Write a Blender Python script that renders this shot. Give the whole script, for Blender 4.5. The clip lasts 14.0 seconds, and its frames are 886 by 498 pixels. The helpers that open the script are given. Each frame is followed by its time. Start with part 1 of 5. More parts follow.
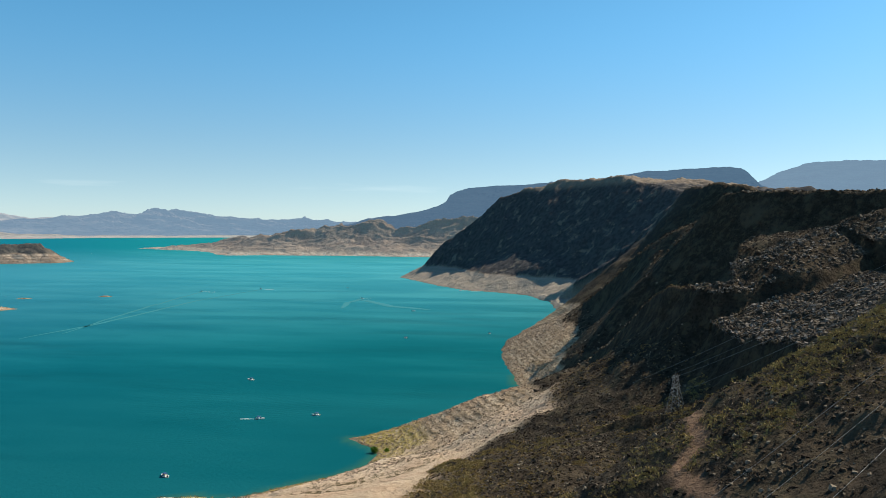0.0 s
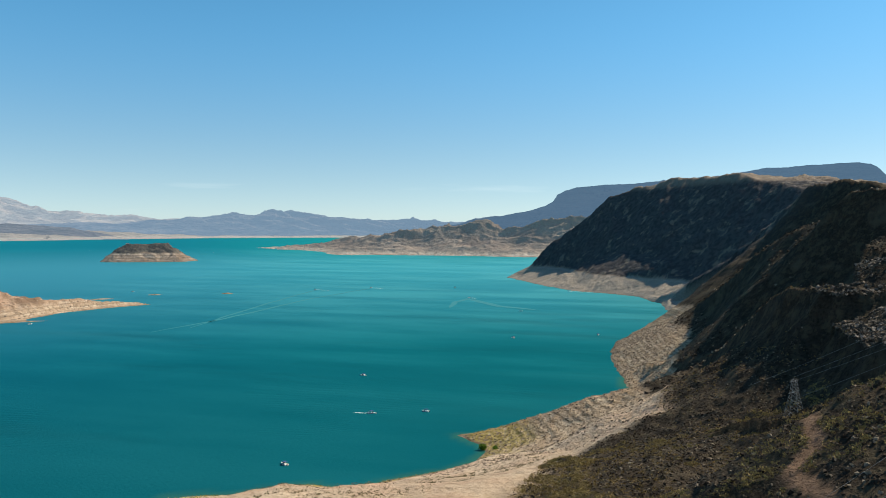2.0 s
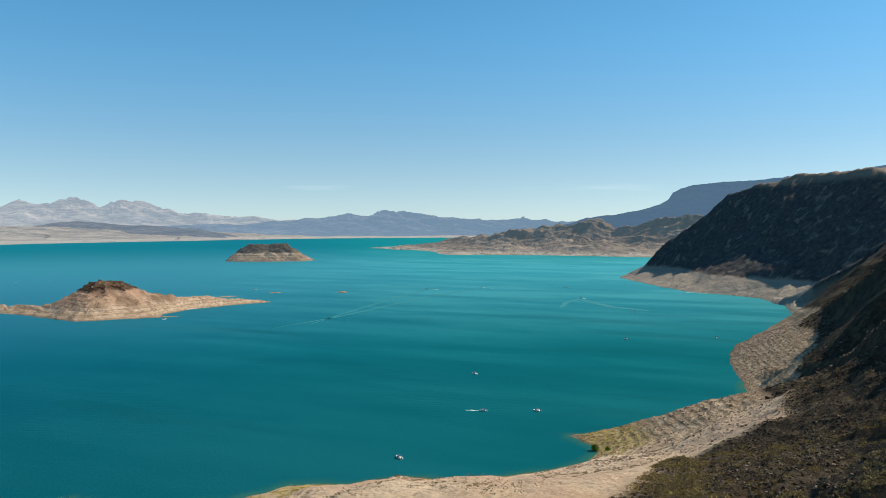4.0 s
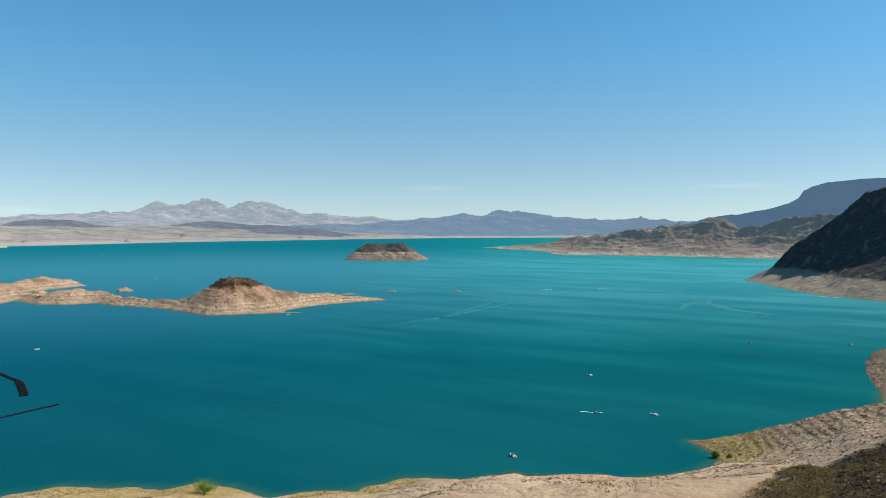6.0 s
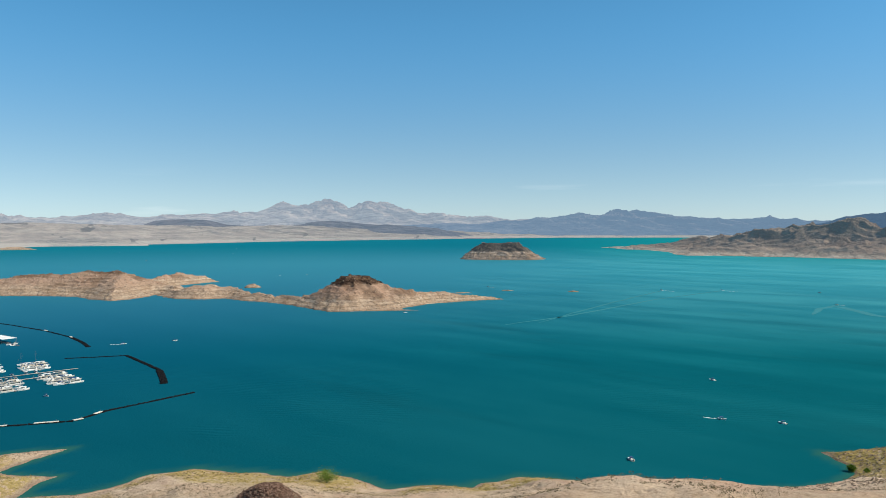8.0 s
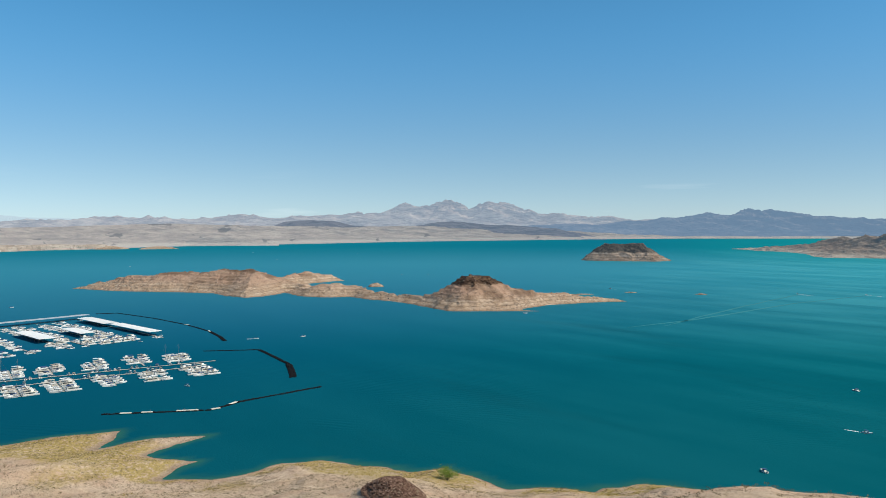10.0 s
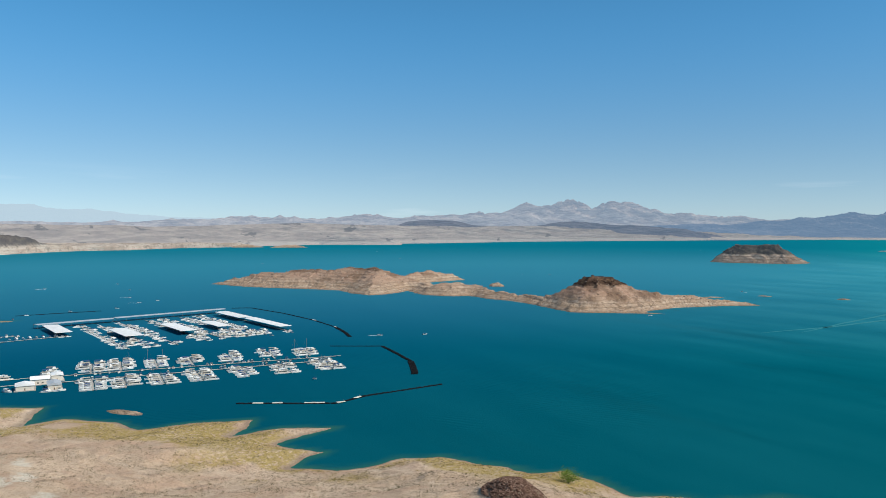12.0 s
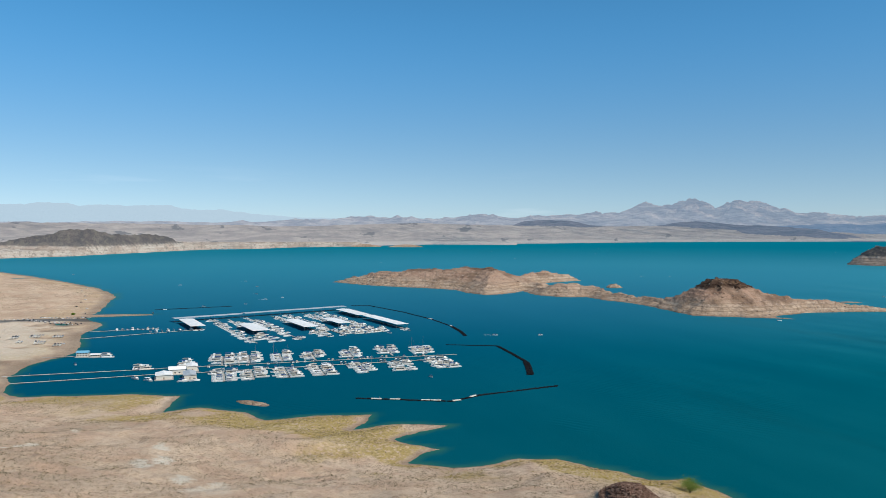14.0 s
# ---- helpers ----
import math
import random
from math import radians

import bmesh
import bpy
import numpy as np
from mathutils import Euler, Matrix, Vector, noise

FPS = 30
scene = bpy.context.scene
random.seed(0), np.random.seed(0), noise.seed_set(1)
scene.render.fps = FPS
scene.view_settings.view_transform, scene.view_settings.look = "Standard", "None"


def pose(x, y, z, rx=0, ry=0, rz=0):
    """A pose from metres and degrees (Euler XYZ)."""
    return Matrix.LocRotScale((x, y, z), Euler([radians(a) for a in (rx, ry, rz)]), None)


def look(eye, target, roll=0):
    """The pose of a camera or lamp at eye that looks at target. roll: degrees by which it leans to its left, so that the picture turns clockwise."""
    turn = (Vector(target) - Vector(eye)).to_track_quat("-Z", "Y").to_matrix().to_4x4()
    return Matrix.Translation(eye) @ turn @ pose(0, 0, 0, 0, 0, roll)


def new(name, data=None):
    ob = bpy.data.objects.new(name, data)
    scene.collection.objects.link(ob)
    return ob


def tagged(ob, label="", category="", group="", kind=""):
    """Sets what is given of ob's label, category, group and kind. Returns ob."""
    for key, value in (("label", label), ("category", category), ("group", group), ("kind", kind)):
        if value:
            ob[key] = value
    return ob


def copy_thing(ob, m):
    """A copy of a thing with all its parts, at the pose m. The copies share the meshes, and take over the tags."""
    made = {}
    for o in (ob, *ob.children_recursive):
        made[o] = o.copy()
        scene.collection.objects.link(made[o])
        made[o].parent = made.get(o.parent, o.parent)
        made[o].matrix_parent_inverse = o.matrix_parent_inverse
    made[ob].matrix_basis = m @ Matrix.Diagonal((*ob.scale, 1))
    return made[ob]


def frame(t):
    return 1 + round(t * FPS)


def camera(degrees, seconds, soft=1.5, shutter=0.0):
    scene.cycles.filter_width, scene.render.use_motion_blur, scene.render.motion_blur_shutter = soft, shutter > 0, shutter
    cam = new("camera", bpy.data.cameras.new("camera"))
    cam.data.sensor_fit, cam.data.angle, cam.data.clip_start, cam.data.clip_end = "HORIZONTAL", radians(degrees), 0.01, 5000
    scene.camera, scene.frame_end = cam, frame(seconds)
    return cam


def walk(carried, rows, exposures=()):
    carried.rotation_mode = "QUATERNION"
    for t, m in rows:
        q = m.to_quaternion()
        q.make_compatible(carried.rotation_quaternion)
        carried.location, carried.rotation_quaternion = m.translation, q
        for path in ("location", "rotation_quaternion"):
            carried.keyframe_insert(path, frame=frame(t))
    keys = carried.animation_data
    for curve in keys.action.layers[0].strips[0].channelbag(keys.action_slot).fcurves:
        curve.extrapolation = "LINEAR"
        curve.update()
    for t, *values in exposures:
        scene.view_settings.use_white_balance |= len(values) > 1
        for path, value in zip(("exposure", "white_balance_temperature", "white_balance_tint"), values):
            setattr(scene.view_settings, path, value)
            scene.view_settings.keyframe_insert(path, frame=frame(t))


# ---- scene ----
# The flight: a drone 150 m over a desert lake, turning left while it drifts back.
# seconds, x, y, z, pitch, roll, turn
FLIGHT = [
    (0.0, 0.0, 0.0, 150.0, -1.392, 0.191, 10.416),
    (0.5, -0.11, -1.58, 150.03, -1.403, 0.18, 12.394),
    (1.0, -0.11, -3.2, 150.06, -1.419, 0.191, 14.313),
    (1.5, -0.01, -4.82, 150.1, -1.424, 0.179, 16.31),
    (2.0, 0.19, -6.44, 150.14, -1.41, 0.103, 18.317),
    (2.5, 0.48, -8.02, 150.18, -1.416, -0.018, 20.33),
    (3.0, 0.85, -9.54, 150.21, -1.432, -0.071, 22.381),
    (3.5, 1.24, -11.05, 150.24, -1.433, -0.131, 24.419),
    (4.0, 1.72, -12.45, 150.26, -1.419, -0.147, 26.473),
    (4.5, 2.24, -13.71, 150.27, -1.403, -0.135, 28.546),
    (5.0, 2.75, -14.82, 150.25, -1.396, -0.108, 30.643),
    (5.5, 3.19, -15.72, 150.21, -1.41, -0.084, 32.768),
    (6.0, 3.61, -16.59, 150.16, -1.413, -0.073, 34.922),
    (6.5, 3.97, -17.32, 150.1, -1.469, -0.046, 37.05),
    (7.0, 4.25, -17.9, 150.01, -1.481, 0.04, 39.179),
    (7.5, 4.43, -18.36, 149.91, -1.469, -0.006, 41.317),
    (8.0, 4.51, -18.68, 149.79, -1.441, -0.019, 43.471),
    (8.5, 4.54, -18.95, 149.66, -1.423, -0.042, 45.639),
    (9.0, 4.41, -19.04, 149.51, -1.409, -0.051, 47.846),
    (9.5, 4.14, -19.01, 149.34, -1.398, -0.046, 50.086),
    (10.0, 3.78, -18.89, 149.17, -1.388, -0.025, 52.353),
    (10.5, 3.38, -18.76, 149.02, -1.38, 0.015, 54.641),
    (11.0, 2.95, -18.62, 148.86, -1.359, 0.056, 56.987),
    (11.5, 2.53, -18.5, 148.73, -1.362, 0.113, 59.235),
    (12.0, 2.17, -18.44, 148.61, -1.402, 0.147, 61.294),
    (12.5, 1.93, -18.48, 148.54, -1.4, 0.117, 63.375),
    (13.0, 1.89, -18.67, 148.51, -1.427, 0.117, 65.494),
    (13.5, 2.14, -19.06, 148.55, -1.437, 0.188, 67.633),
    (14.0, 2.76, -19.72, 148.67, -1.431, 0.225, 69.813),
]


def flight_pose(x, y, z, pitch, roll, turn):
    a, b = radians(turn), radians(pitch)
    ahead = Vector((-math.sin(a) * math.cos(b), math.cos(a) * math.cos(b), math.sin(b)))
    eye = Vector((x, y, z))
    return look(eye, eye + ahead * 1000, roll)


cam = camera(59.69, 14.0, 0.6)
walk(cam, [(r[0], flight_pose(*r[1:])) for r in FLIGHT], exposures=[(0.0, 0.45, 6850, 5), (6.5, 0.29, 6600, 6), (11.0, 0.13, 6300, 7), (14.0, 0.03, 6050, 8)])

# ---- light ----
SUN_TURN, SUN_HEIGHT = -56.0, 46.0  # degrees left of +y, and above the horizon


def daylight():
    world = bpy.data.worlds.new("sky")
    scene.world = world
    world.use_nodes = True
    nt = world.node_tree
    sky = nt.nodes.new("ShaderNodeTexSky")
    sky.sky_type = "NISHITA"
    sky.sun_disc = False
    sky.sun_elevation = radians(SUN_HEIGHT)
    sky.sun_rotation = radians(-SUN_TURN)
    sky.altitude, sky.air_density, sky.dust_density, sky.ozone_density = 400, 0.55, 0.3, 3.0
    bg = nt.nodes["Background"]
    bg.inputs["Strength"].default_value = 0.155
    tone = nt.nodes.new("ShaderNodeHueSaturation")
    tone.inputs["Saturation"].default_value, tone.inputs["Hue"].default_value = 1.19, 0.480
    nt.links.new(sky.outputs[0], tone.inputs["Color"])
    # a pale band of desert haze low over the land
    coord, split = nt.nodes.new("ShaderNodeTexCoord"), nt.nodes.new("ShaderNodeSeparateXYZ")
    nt.links.new(coord.outputs["Generated"], split.inputs[0])
    low = nt.nodes.new("ShaderNodeMapRange")
    low.interpolation_type = "SMOOTHSTEP"
    for k, v in zip((1, 2, 3, 4), (0.0, 0.28, 0.66, 0.0)):
        low.inputs[k].default_value = v
    nt.links.new(split.outputs["Z"], low.inputs[0])
    grey, pale, mix = nt.nodes.new("ShaderNodeRGBToBW"), nt.nodes.new("ShaderNodeVectorMath"), nt.nodes.new("ShaderNodeMix")
    nt.links.new(sky.outputs[0], grey.inputs[0])
    pale.operation = "SCALE"
    pale.inputs[0].default_value = (0.435, 0.487, 0.515)
    nt.links.new(grey.outputs[0], pale.inputs["Scale"])
    mix.data_type = "RGBA"
    nt.links.new(low.outputs[0], mix.inputs[0])
    nt.links.new(tone.outputs[0], mix.inputs[6])
    nt.links.new(pale.outputs[0], mix.inputs[7])
    # a few thin wisps of cloud just over the mountains
    spread_out, cirrus, where, lit = (nt.nodes.new(k) for k in ("ShaderNodeMapping", "ShaderNodeTexNoise", "ShaderNodeMapRange", "ShaderNodeMix"))
    spread_out.inputs["Scale"].default_value = (2.2, 2.2, 26.0)
    nt.links.new(coord.outputs["Generated"], spread_out.inputs["Vector"])
    nt.links.new(spread_out.outputs[0], cirrus.inputs["Vector"])
    cirrus.inputs["Scale"].default_value, cirrus.inputs["Detail"].default_value = 1.6, 6
    where.interpolation_type = "SMOOTHSTEP"
    for k, v in zip((1, 2, 3, 4), (0.085, 0.025, 0.0, 1.0)):
        where.inputs[k].default_value = v
    nt.links.new(split.outputs["Z"], where.inputs[0])
    veil, amount = nt.nodes.new("ShaderNodeMapRange"), nt.nodes.new("ShaderNodeMath")
    for k, v in zip((1, 2, 3, 4), (0.62, 0.80, 0.0, 0.22)):
        veil.inputs[k].default_value = v
    nt.links.new(cirrus.outputs[0], veil.inputs[0])
    amount.operation = "MULTIPLY"
    nt.links.new(veil.outputs[0], amount.inputs[0])
    nt.links.new(where.outputs[0], amount.inputs[1])
    lit.data_type = "RGBA"
    lit.inputs[7].default_value = (8.2, 8.0, 7.9, 1)
    nt.links.new(amount.outputs[0], lit.inputs[0])
    nt.links.new(mix.outputs[2], lit.inputs[6])
    nt.links.new(lit.outputs[2], bg.inputs["Color"])
    lamp = bpy.data.lights.new("sun", "SUN")
    lamp.energy, lamp.angle, lamp.color = 4.9, radians(0.5), (1.0, 0.91, 0.77)
    a, b = radians(SUN_TURN), radians(SUN_HEIGHT)
    toward = Vector((-math.sin(a) * math.cos(b), math.cos(a) * math.cos(b), math.sin(b)))
    new("sun", lamp).matrix_world = look(toward * 900, (0, 0, 0))


daylight()

# ---- materials ----


class Nodes:
    """A short way to write node trees."""

    def __init__(self, name):
        self.mat = bpy.data.materials.new(name)
        self.mat.use_nodes = True
        self.nt = self.mat.node_tree
        self.out = self.nt.nodes["Material Output"]
        self.bsdf = self.nt.nodes["Principled BSDF"]
        self.bsdf.inputs["Specular IOR Level"].default_value = 0.3

    def put(self, socket, value):
        if isinstance(value, bpy.types.NodeSocket):
            self.nt.links.new(value, socket)
        elif isinstance(value, (tuple, list)) and len(value) == 3 and socket.type == "RGBA":
            socket.default_value = (*value, 1)
        else:
            socket.default_value = value

    def node(self, kind, out=0, **inputs):
        n = self.nt.nodes.new(kind)
        for k, v in inputs.items():
            self.put(n.inputs[k.replace("_", " ")], v)
        return n.outputs[out]

    def attr(self, name):
        n = self.nt.nodes.new("ShaderNodeAttribute")
        n.attribute_name = name
        return n.outputs["Fac"]

    def place(self, sx=1.0, sy=1.0, sz=1.0, turn=0.0):
        g = self.nt.nodes.new("ShaderNodeNewGeometry")
        m = self.nt.nodes.new("ShaderNodeMapping")
        m.inputs["Scale"].default_value = (sx, sy, sz)
        m.inputs["Rotation"].default_value = (0, 0, radians(turn))
        self.nt.links.new(g.outputs["Position"], m.inputs["Vector"])
        return m.outputs[0]

    def noise(self, scale, detail=6.0, rough=0.6, vector=None):
        n = self.nt.nodes.new("ShaderNodeTexNoise")
        n.inputs["Scale"].default_value, n.inputs["Detail"].default_value, n.inputs["Roughness"].default_value = scale, detail, rough
        self.nt.links.new(vector or self.place(), n.inputs["Vector"])
        return n.outputs[0]

    def ramp(self, fac, lo, hi, a=0.0, b=1.0):
        n = self.nt.nodes.new("ShaderNodeMapRange")
        n.interpolation_type = "SMOOTHSTEP"
        for k, v in zip((1, 2, 3, 4), (lo, hi, a, b)):
            n.inputs[k].default_value = v
        self.put(n.inputs[0], fac)
        return n.outputs[0]

    def math(self, op, a, b=0.0):
        n = self.nt.nodes.new("ShaderNodeMath")
        n.operation = op
        self.put(n.inputs[0], a)
        self.put(n.inputs[1], b)
        return n.outputs[0]

    def mix(self, fac, a, b):
        n = self.nt.nodes.new("ShaderNodeMix")
        n.data_type = "RGBA"
        self.put(n.inputs[0], fac)
        self.put(n.inputs[6], a)
        self.put(n.inputs[7], b)
        return n.outputs[2]

    def bump(self, height, distance, strength=1.0, normal=None):
        n = self.nt.nodes.new("ShaderNodeBump")
        n.inputs["Distance"].default_value, n.inputs["Strength"].default_value = distance, strength
        self.put(n.inputs["Height"], height)
        if normal is not None:
            self.put(n.inputs["Normal"], normal)
        return n.outputs[0]

    def done(self, color, rough=0.9, normal=None, metal=0.0):
        self.put(self.bsdf.inputs["Base Color"], color)
        self.put(self.bsdf.inputs["Roughness"], rough)
        self.put(self.bsdf.inputs["Metallic"], metal)
        if normal is not None:
            self.put(self.bsdf.inputs["Normal"], normal)
        return self.mat


def land_material(name, soil, ring, rock, grain=1.0, bands=0.5, air=0.0, lines=2.6):
    """Desert ground: soil, a pale mineral band up to the old waterline, dark rock where the rock mask says so.
    lines: metres of height between two old waterlines."""
    n = Nodes(name)
    elev, rocky, scrub = n.attr("elev"), n.attr("rocky"), n.attr("scrub")
    big = n.noise(0.012 * grain, 5)
    mid = n.noise(0.09 * grain, 6)
    fine = n.noise(0.8 * grain, 7, 0.7)
    lump = n.noise(0.034 * grain, 9, 0.68)
    level = n.math("ADD", elev, n.math("MULTIPLY", n.math("SUBTRACT", lump, 0.5), lines * 1.1))
    level = n.math("ADD", level, n.math("MULTIPLY", n.math("SUBTRACT", mid, 0.5), lines * 0.5))
    strata = n.math("ADD", n.math("MULTIPLY", n.math("SINE", n.math("MULTIPLY", level, 2 * math.pi / lines)), 0.25), 0.5)
    course = n.noise(1.0, 4, 0.7, n.node("ShaderNodeCombineXYZ", X=n.math("MULTIPLY", level, 0.55 / lines), Y=n.math("MULTIPLY", big, 2.0)))
    earth = n.mix(n.ramp(big, 0.35, 0.65), soil, tuple(c * k for c, k in zip(soil, (0.80, 0.78, 0.76))))
    rosy = n.noise(0.035 * grain, 5, 0.65)
    earth = n.mix(n.ramp(rosy, 0.45, 0.60, 0.0, 0.45), earth, tuple(c * k for c, k in zip(soil, (0.74, 0.62, 0.60))))
    earth = n.mix(n.ramp(rosy, 0.30, 0.42, 0.5, 0.0), earth, tuple(min(1, c * k) for c, k in zip(soil, (1.10, 1.16, 1.2))))
    earth = n.mix(n.ramp(mid, 0.52, 0.68, 0.0, 0.3), earth, tuple(c * 0.62 for c in soil))
    earth = n.mix(n.ramp(fine, 0.45, 0.75, 0.0, 0.3), earth, tuple(c * 0.5 for c in soil))
    clump = n.noise(0.42 * grain, 4, 0.8)
    earth = n.mix(n.ramp(clump, 0.54, 0.60, 0.0, 0.5), earth, tuple(c * k for c, k in zip(soil, (0.50, 0.44, 0.36))))
    speck = n.noise(1.7 * grain, 4, 0.75)
    earth = n.mix(n.ramp(speck, 0.52, 0.60, 0.0, 0.5), earth, tuple(c * k for c, k in zip(soil, (0.50, 0.44, 0.38))))
    earth = n.mix(n.ramp(speck, 0.30, 0.40, 0.5, 0.0), earth, tuple(min(1, c * 1.3) for c in soil))
    pale = n.mix(n.ramp(course, 0.40, 0.58, 0.0, bands), ring, tuple(c * k for c, k in zip(ring, (0.62, 0.55, 0.49))))
    pale = n.mix(n.ramp(mid, 0.46, 0.60, 0.0, 0.5), pale, tuple(c * k for c, k in zip(ring, (0.70, 0.60, 0.52))))
    pale = n.mix(n.ramp(strata, 0.55, 0.75, 0.0, bands * 0.75), pale, tuple(c * k for c, k in zip(ring, (0.42, 0.37, 0.32))))
    pale = n.mix(n.ramp(n.noise(0.22 * grain, 6, 0.75), 0.50, 0.60, 0.0, 0.7), pale, tuple(c * k for c, k in zip(ring, (0.38, 0.35, 0.32))))
    pale = n.mix(n.ramp(lump, 0.50, 0.62, 0.0, 0.55), pale, tuple(c * k for c, k in zip(ring, (0.50, 0.42, 0.36))))
    pale = n.mix(n.ramp(fine, 0.5, 0.70, 0.0, 0.6), pale, tuple(c * 0.4 for c in ring))
    pale = n.mix(n.math("MULTIPLY", n.attr("slab"), 0.6), pale, n.mix(mid, (0.20, 0.185, 0.17), (0.34, 0.315, 0.29)))
    col = n.mix(n.attr("pale"), earth, pale)
    col = n.mix(n.math("MULTIPLY", n.attr("chalk"), n.ramp(fine, 0.3, 0.6)), col, (0.62, 0.56, 0.46))
    dark = n.mix(n.ramp(mid, 0.35, 0.7), rock, tuple(c * k for c, k in zip(rock, (1.9, 1.75, 1.55))))
    dark = n.mix(n.ramp(fine, 0.4, 0.75), dark, tuple(c * 0.35 for c in rock))
    dark = n.mix(n.ramp(lump, 0.50, 0.66, 0.0, 0.75), dark, tuple(c * k for c, k in zip(rock, (2.7, 2.6, 2.3))))
    dark = n.mix(n.ramp(n.noise(0.18 * grain, 5, 0.65), 0.50, 0.62, 0.0, 0.6), dark, tuple(c * k for c, k in zip(rock, (2.2, 2.2, 1.8))))
    # far hill's rock painted greyer and paler for the haze before it, with tan scree
    slab = n.mix(n.ramp(mid, 0.4, 0.6), (0.085, 0.078, 0.078), (0.055, 0.051, 0.053))
    slab = n.mix(n.ramp(lump, 0.54, 0.64, 0.0, 0.8), slab, (0.20, 0.165, 0.13))
    dark = n.mix(n.attr("slab"), dark, slab)
    col = n.mix(rocky, col, dark)
    straw = n.mix(n.ramp(fine, 0.35, 0.65), (0.42, 0.31, 0.07), (0.24, 0.18, 0.05))
    col = n.mix(n.math("MULTIPLY", scrub, n.ramp(n.noise(0.35 * grain, 5), 0.36, 0.52, 0.0, 0.75)), col, straw)
    col = n.mix(n.attr("track"), col, n.mix(fine, (0.15, 0.088, 0.058), (0.25, 0.16, 0.108)))
    col = n.mix(n.attr("paved"), col, n.mix(fine, (0.10, 0.095, 0.09), (0.17, 0.16, 0.15)))
    wet = n.ramp(elev, 0.15, 1.1, 0.45, 0.0)
    col = n.mix(wet, col, (0.07, 0.06, 0.045))
    b = n.bump(lump, 9.0 / grain, 0.75)
    b = n.bump(mid, 2.4 / grain, 0.8, b)
    b = n.bump(fine, 0.5 / grain, 0.9, b)
    n.done(col, 0.95, b)
    n.bsdf.inputs["Specular IOR Level"].default_value = 0.04
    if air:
        # haze of the kilometres of air before it, put in as bluish emission
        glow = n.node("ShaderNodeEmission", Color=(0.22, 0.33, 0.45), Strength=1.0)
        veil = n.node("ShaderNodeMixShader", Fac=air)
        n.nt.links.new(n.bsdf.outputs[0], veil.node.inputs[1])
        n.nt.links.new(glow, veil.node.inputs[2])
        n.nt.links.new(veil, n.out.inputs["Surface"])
    return n.mat


def water_material():
    n = Nodes("lake_water")
    wide = n.noise(0.0022, 4, 0.55)
    streak = n.noise(1.0, 6, 0.62, n.place(0.0022, 0.0085, 0, -35))
    wind = n.ramp(n.math("ADD", n.math("MULTIPLY", streak, 0.65), n.math("MULTIPLY", wide, 0.35)), 0.36, 0.66)
    # greener under the eastern cliffs, bluer over the deep west
    xyz = n.node("ShaderNodeSeparateXYZ", Vector=n.place(1, 1, 1, 0))
    west = n.ramp(n.math("ADD", xyz, n.math("MULTIPLY", xyz.node.outputs[1], 0.55)), 350, -1100)
    wind = n.math("ADD", n.math("MULTIPLY", wind, n.ramp(west, 0.2, 0.9, 1.0, 0.12)), n.ramp(west, 0.2, 0.9, 0.0, 0.4))
    deep = n.mix(west, (0.0008, 0.090, 0.112), (0.0004, 0.055, 0.111))
    light = n.mix(west, (0.0020, 0.126, 0.153), (0.0010, 0.084, 0.148))
    col = n.mix(wind, deep, light)
    calm = n.ramp(n.noise(1.0, 5, 0.6, n.place(0.0018, 0.0062, 0, -25)), 0.50, 0.68, 0.0, 0.6)
    calm = n.math("MULTIPLY", calm, n.ramp(west, 0.2, 0.9, 1.0, 0.1))
    col = n.mix(calm, col, n.mix(west, (0.0004, 0.060, 0.074), (0.0003, 0.036, 0.070)))
    # far water painted paler with distance from the drone, for its sky reflection
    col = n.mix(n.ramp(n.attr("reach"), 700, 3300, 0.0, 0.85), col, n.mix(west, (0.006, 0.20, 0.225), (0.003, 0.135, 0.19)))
    # near water painted darker, where less of the sky is mirrored
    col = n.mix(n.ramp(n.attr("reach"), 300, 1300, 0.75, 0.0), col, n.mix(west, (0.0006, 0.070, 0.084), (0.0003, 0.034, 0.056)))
    col = n.mix(n.attr("shallow"), col, (0.020, 0.095, 0.075))
    swell = n.nt.nodes.new("ShaderNodeTexWave")
    swell.inputs["Scale"].default_value, swell.inputs["Distortion"].default_value, swell.inputs["Detail"].default_value = 0.045, 14.0, 2.0
    swell.inputs["Detail Scale"].default_value = 0.25
    n.nt.links.new(n.place(1, 1, 1, 55), swell.inputs["Vector"])
    lines = n.math("MULTIPLY", swell.outputs["Fac"], n.ramp(n.noise(0.004, 3), 0.5, 0.62))
    ripple = n.math("ADD", n.noise(0.30, 5, 0.65, n.place(1, 2.0, 1, -35)), n.math("MULTIPLY", lines, 1.1))
    b = n.bump(ripple, 0.6, 0.6)
    rough = n.ramp(wind, 0.0, 1.0, 0.42, 0.6)
    n.done(col, 1.0, b)
    n.bsdf.inputs["Specular IOR Level"].default_value = 0.0
    gloss = n.node("ShaderNodeBsdfGlossy", Color=(0.34, 0.84, 0.92), Roughness=rough, Normal=n.bump(ripple, 0.5, 0.22))
    share = n.ramp(n.node("ShaderNodeLayerWeight", 1, Blend=0.5), 0.84, 0.960, 0.03, 0.30)
    mix = n.node("ShaderNodeMixShader", Fac=share)
    n.nt.links.new(n.bsdf.outputs[0], mix.node.inputs[1])
    n.nt.links.new(gloss, mix.node.inputs[2])
    n.nt.links.new(mix, n.out.inputs["Surface"])
    return n.mat


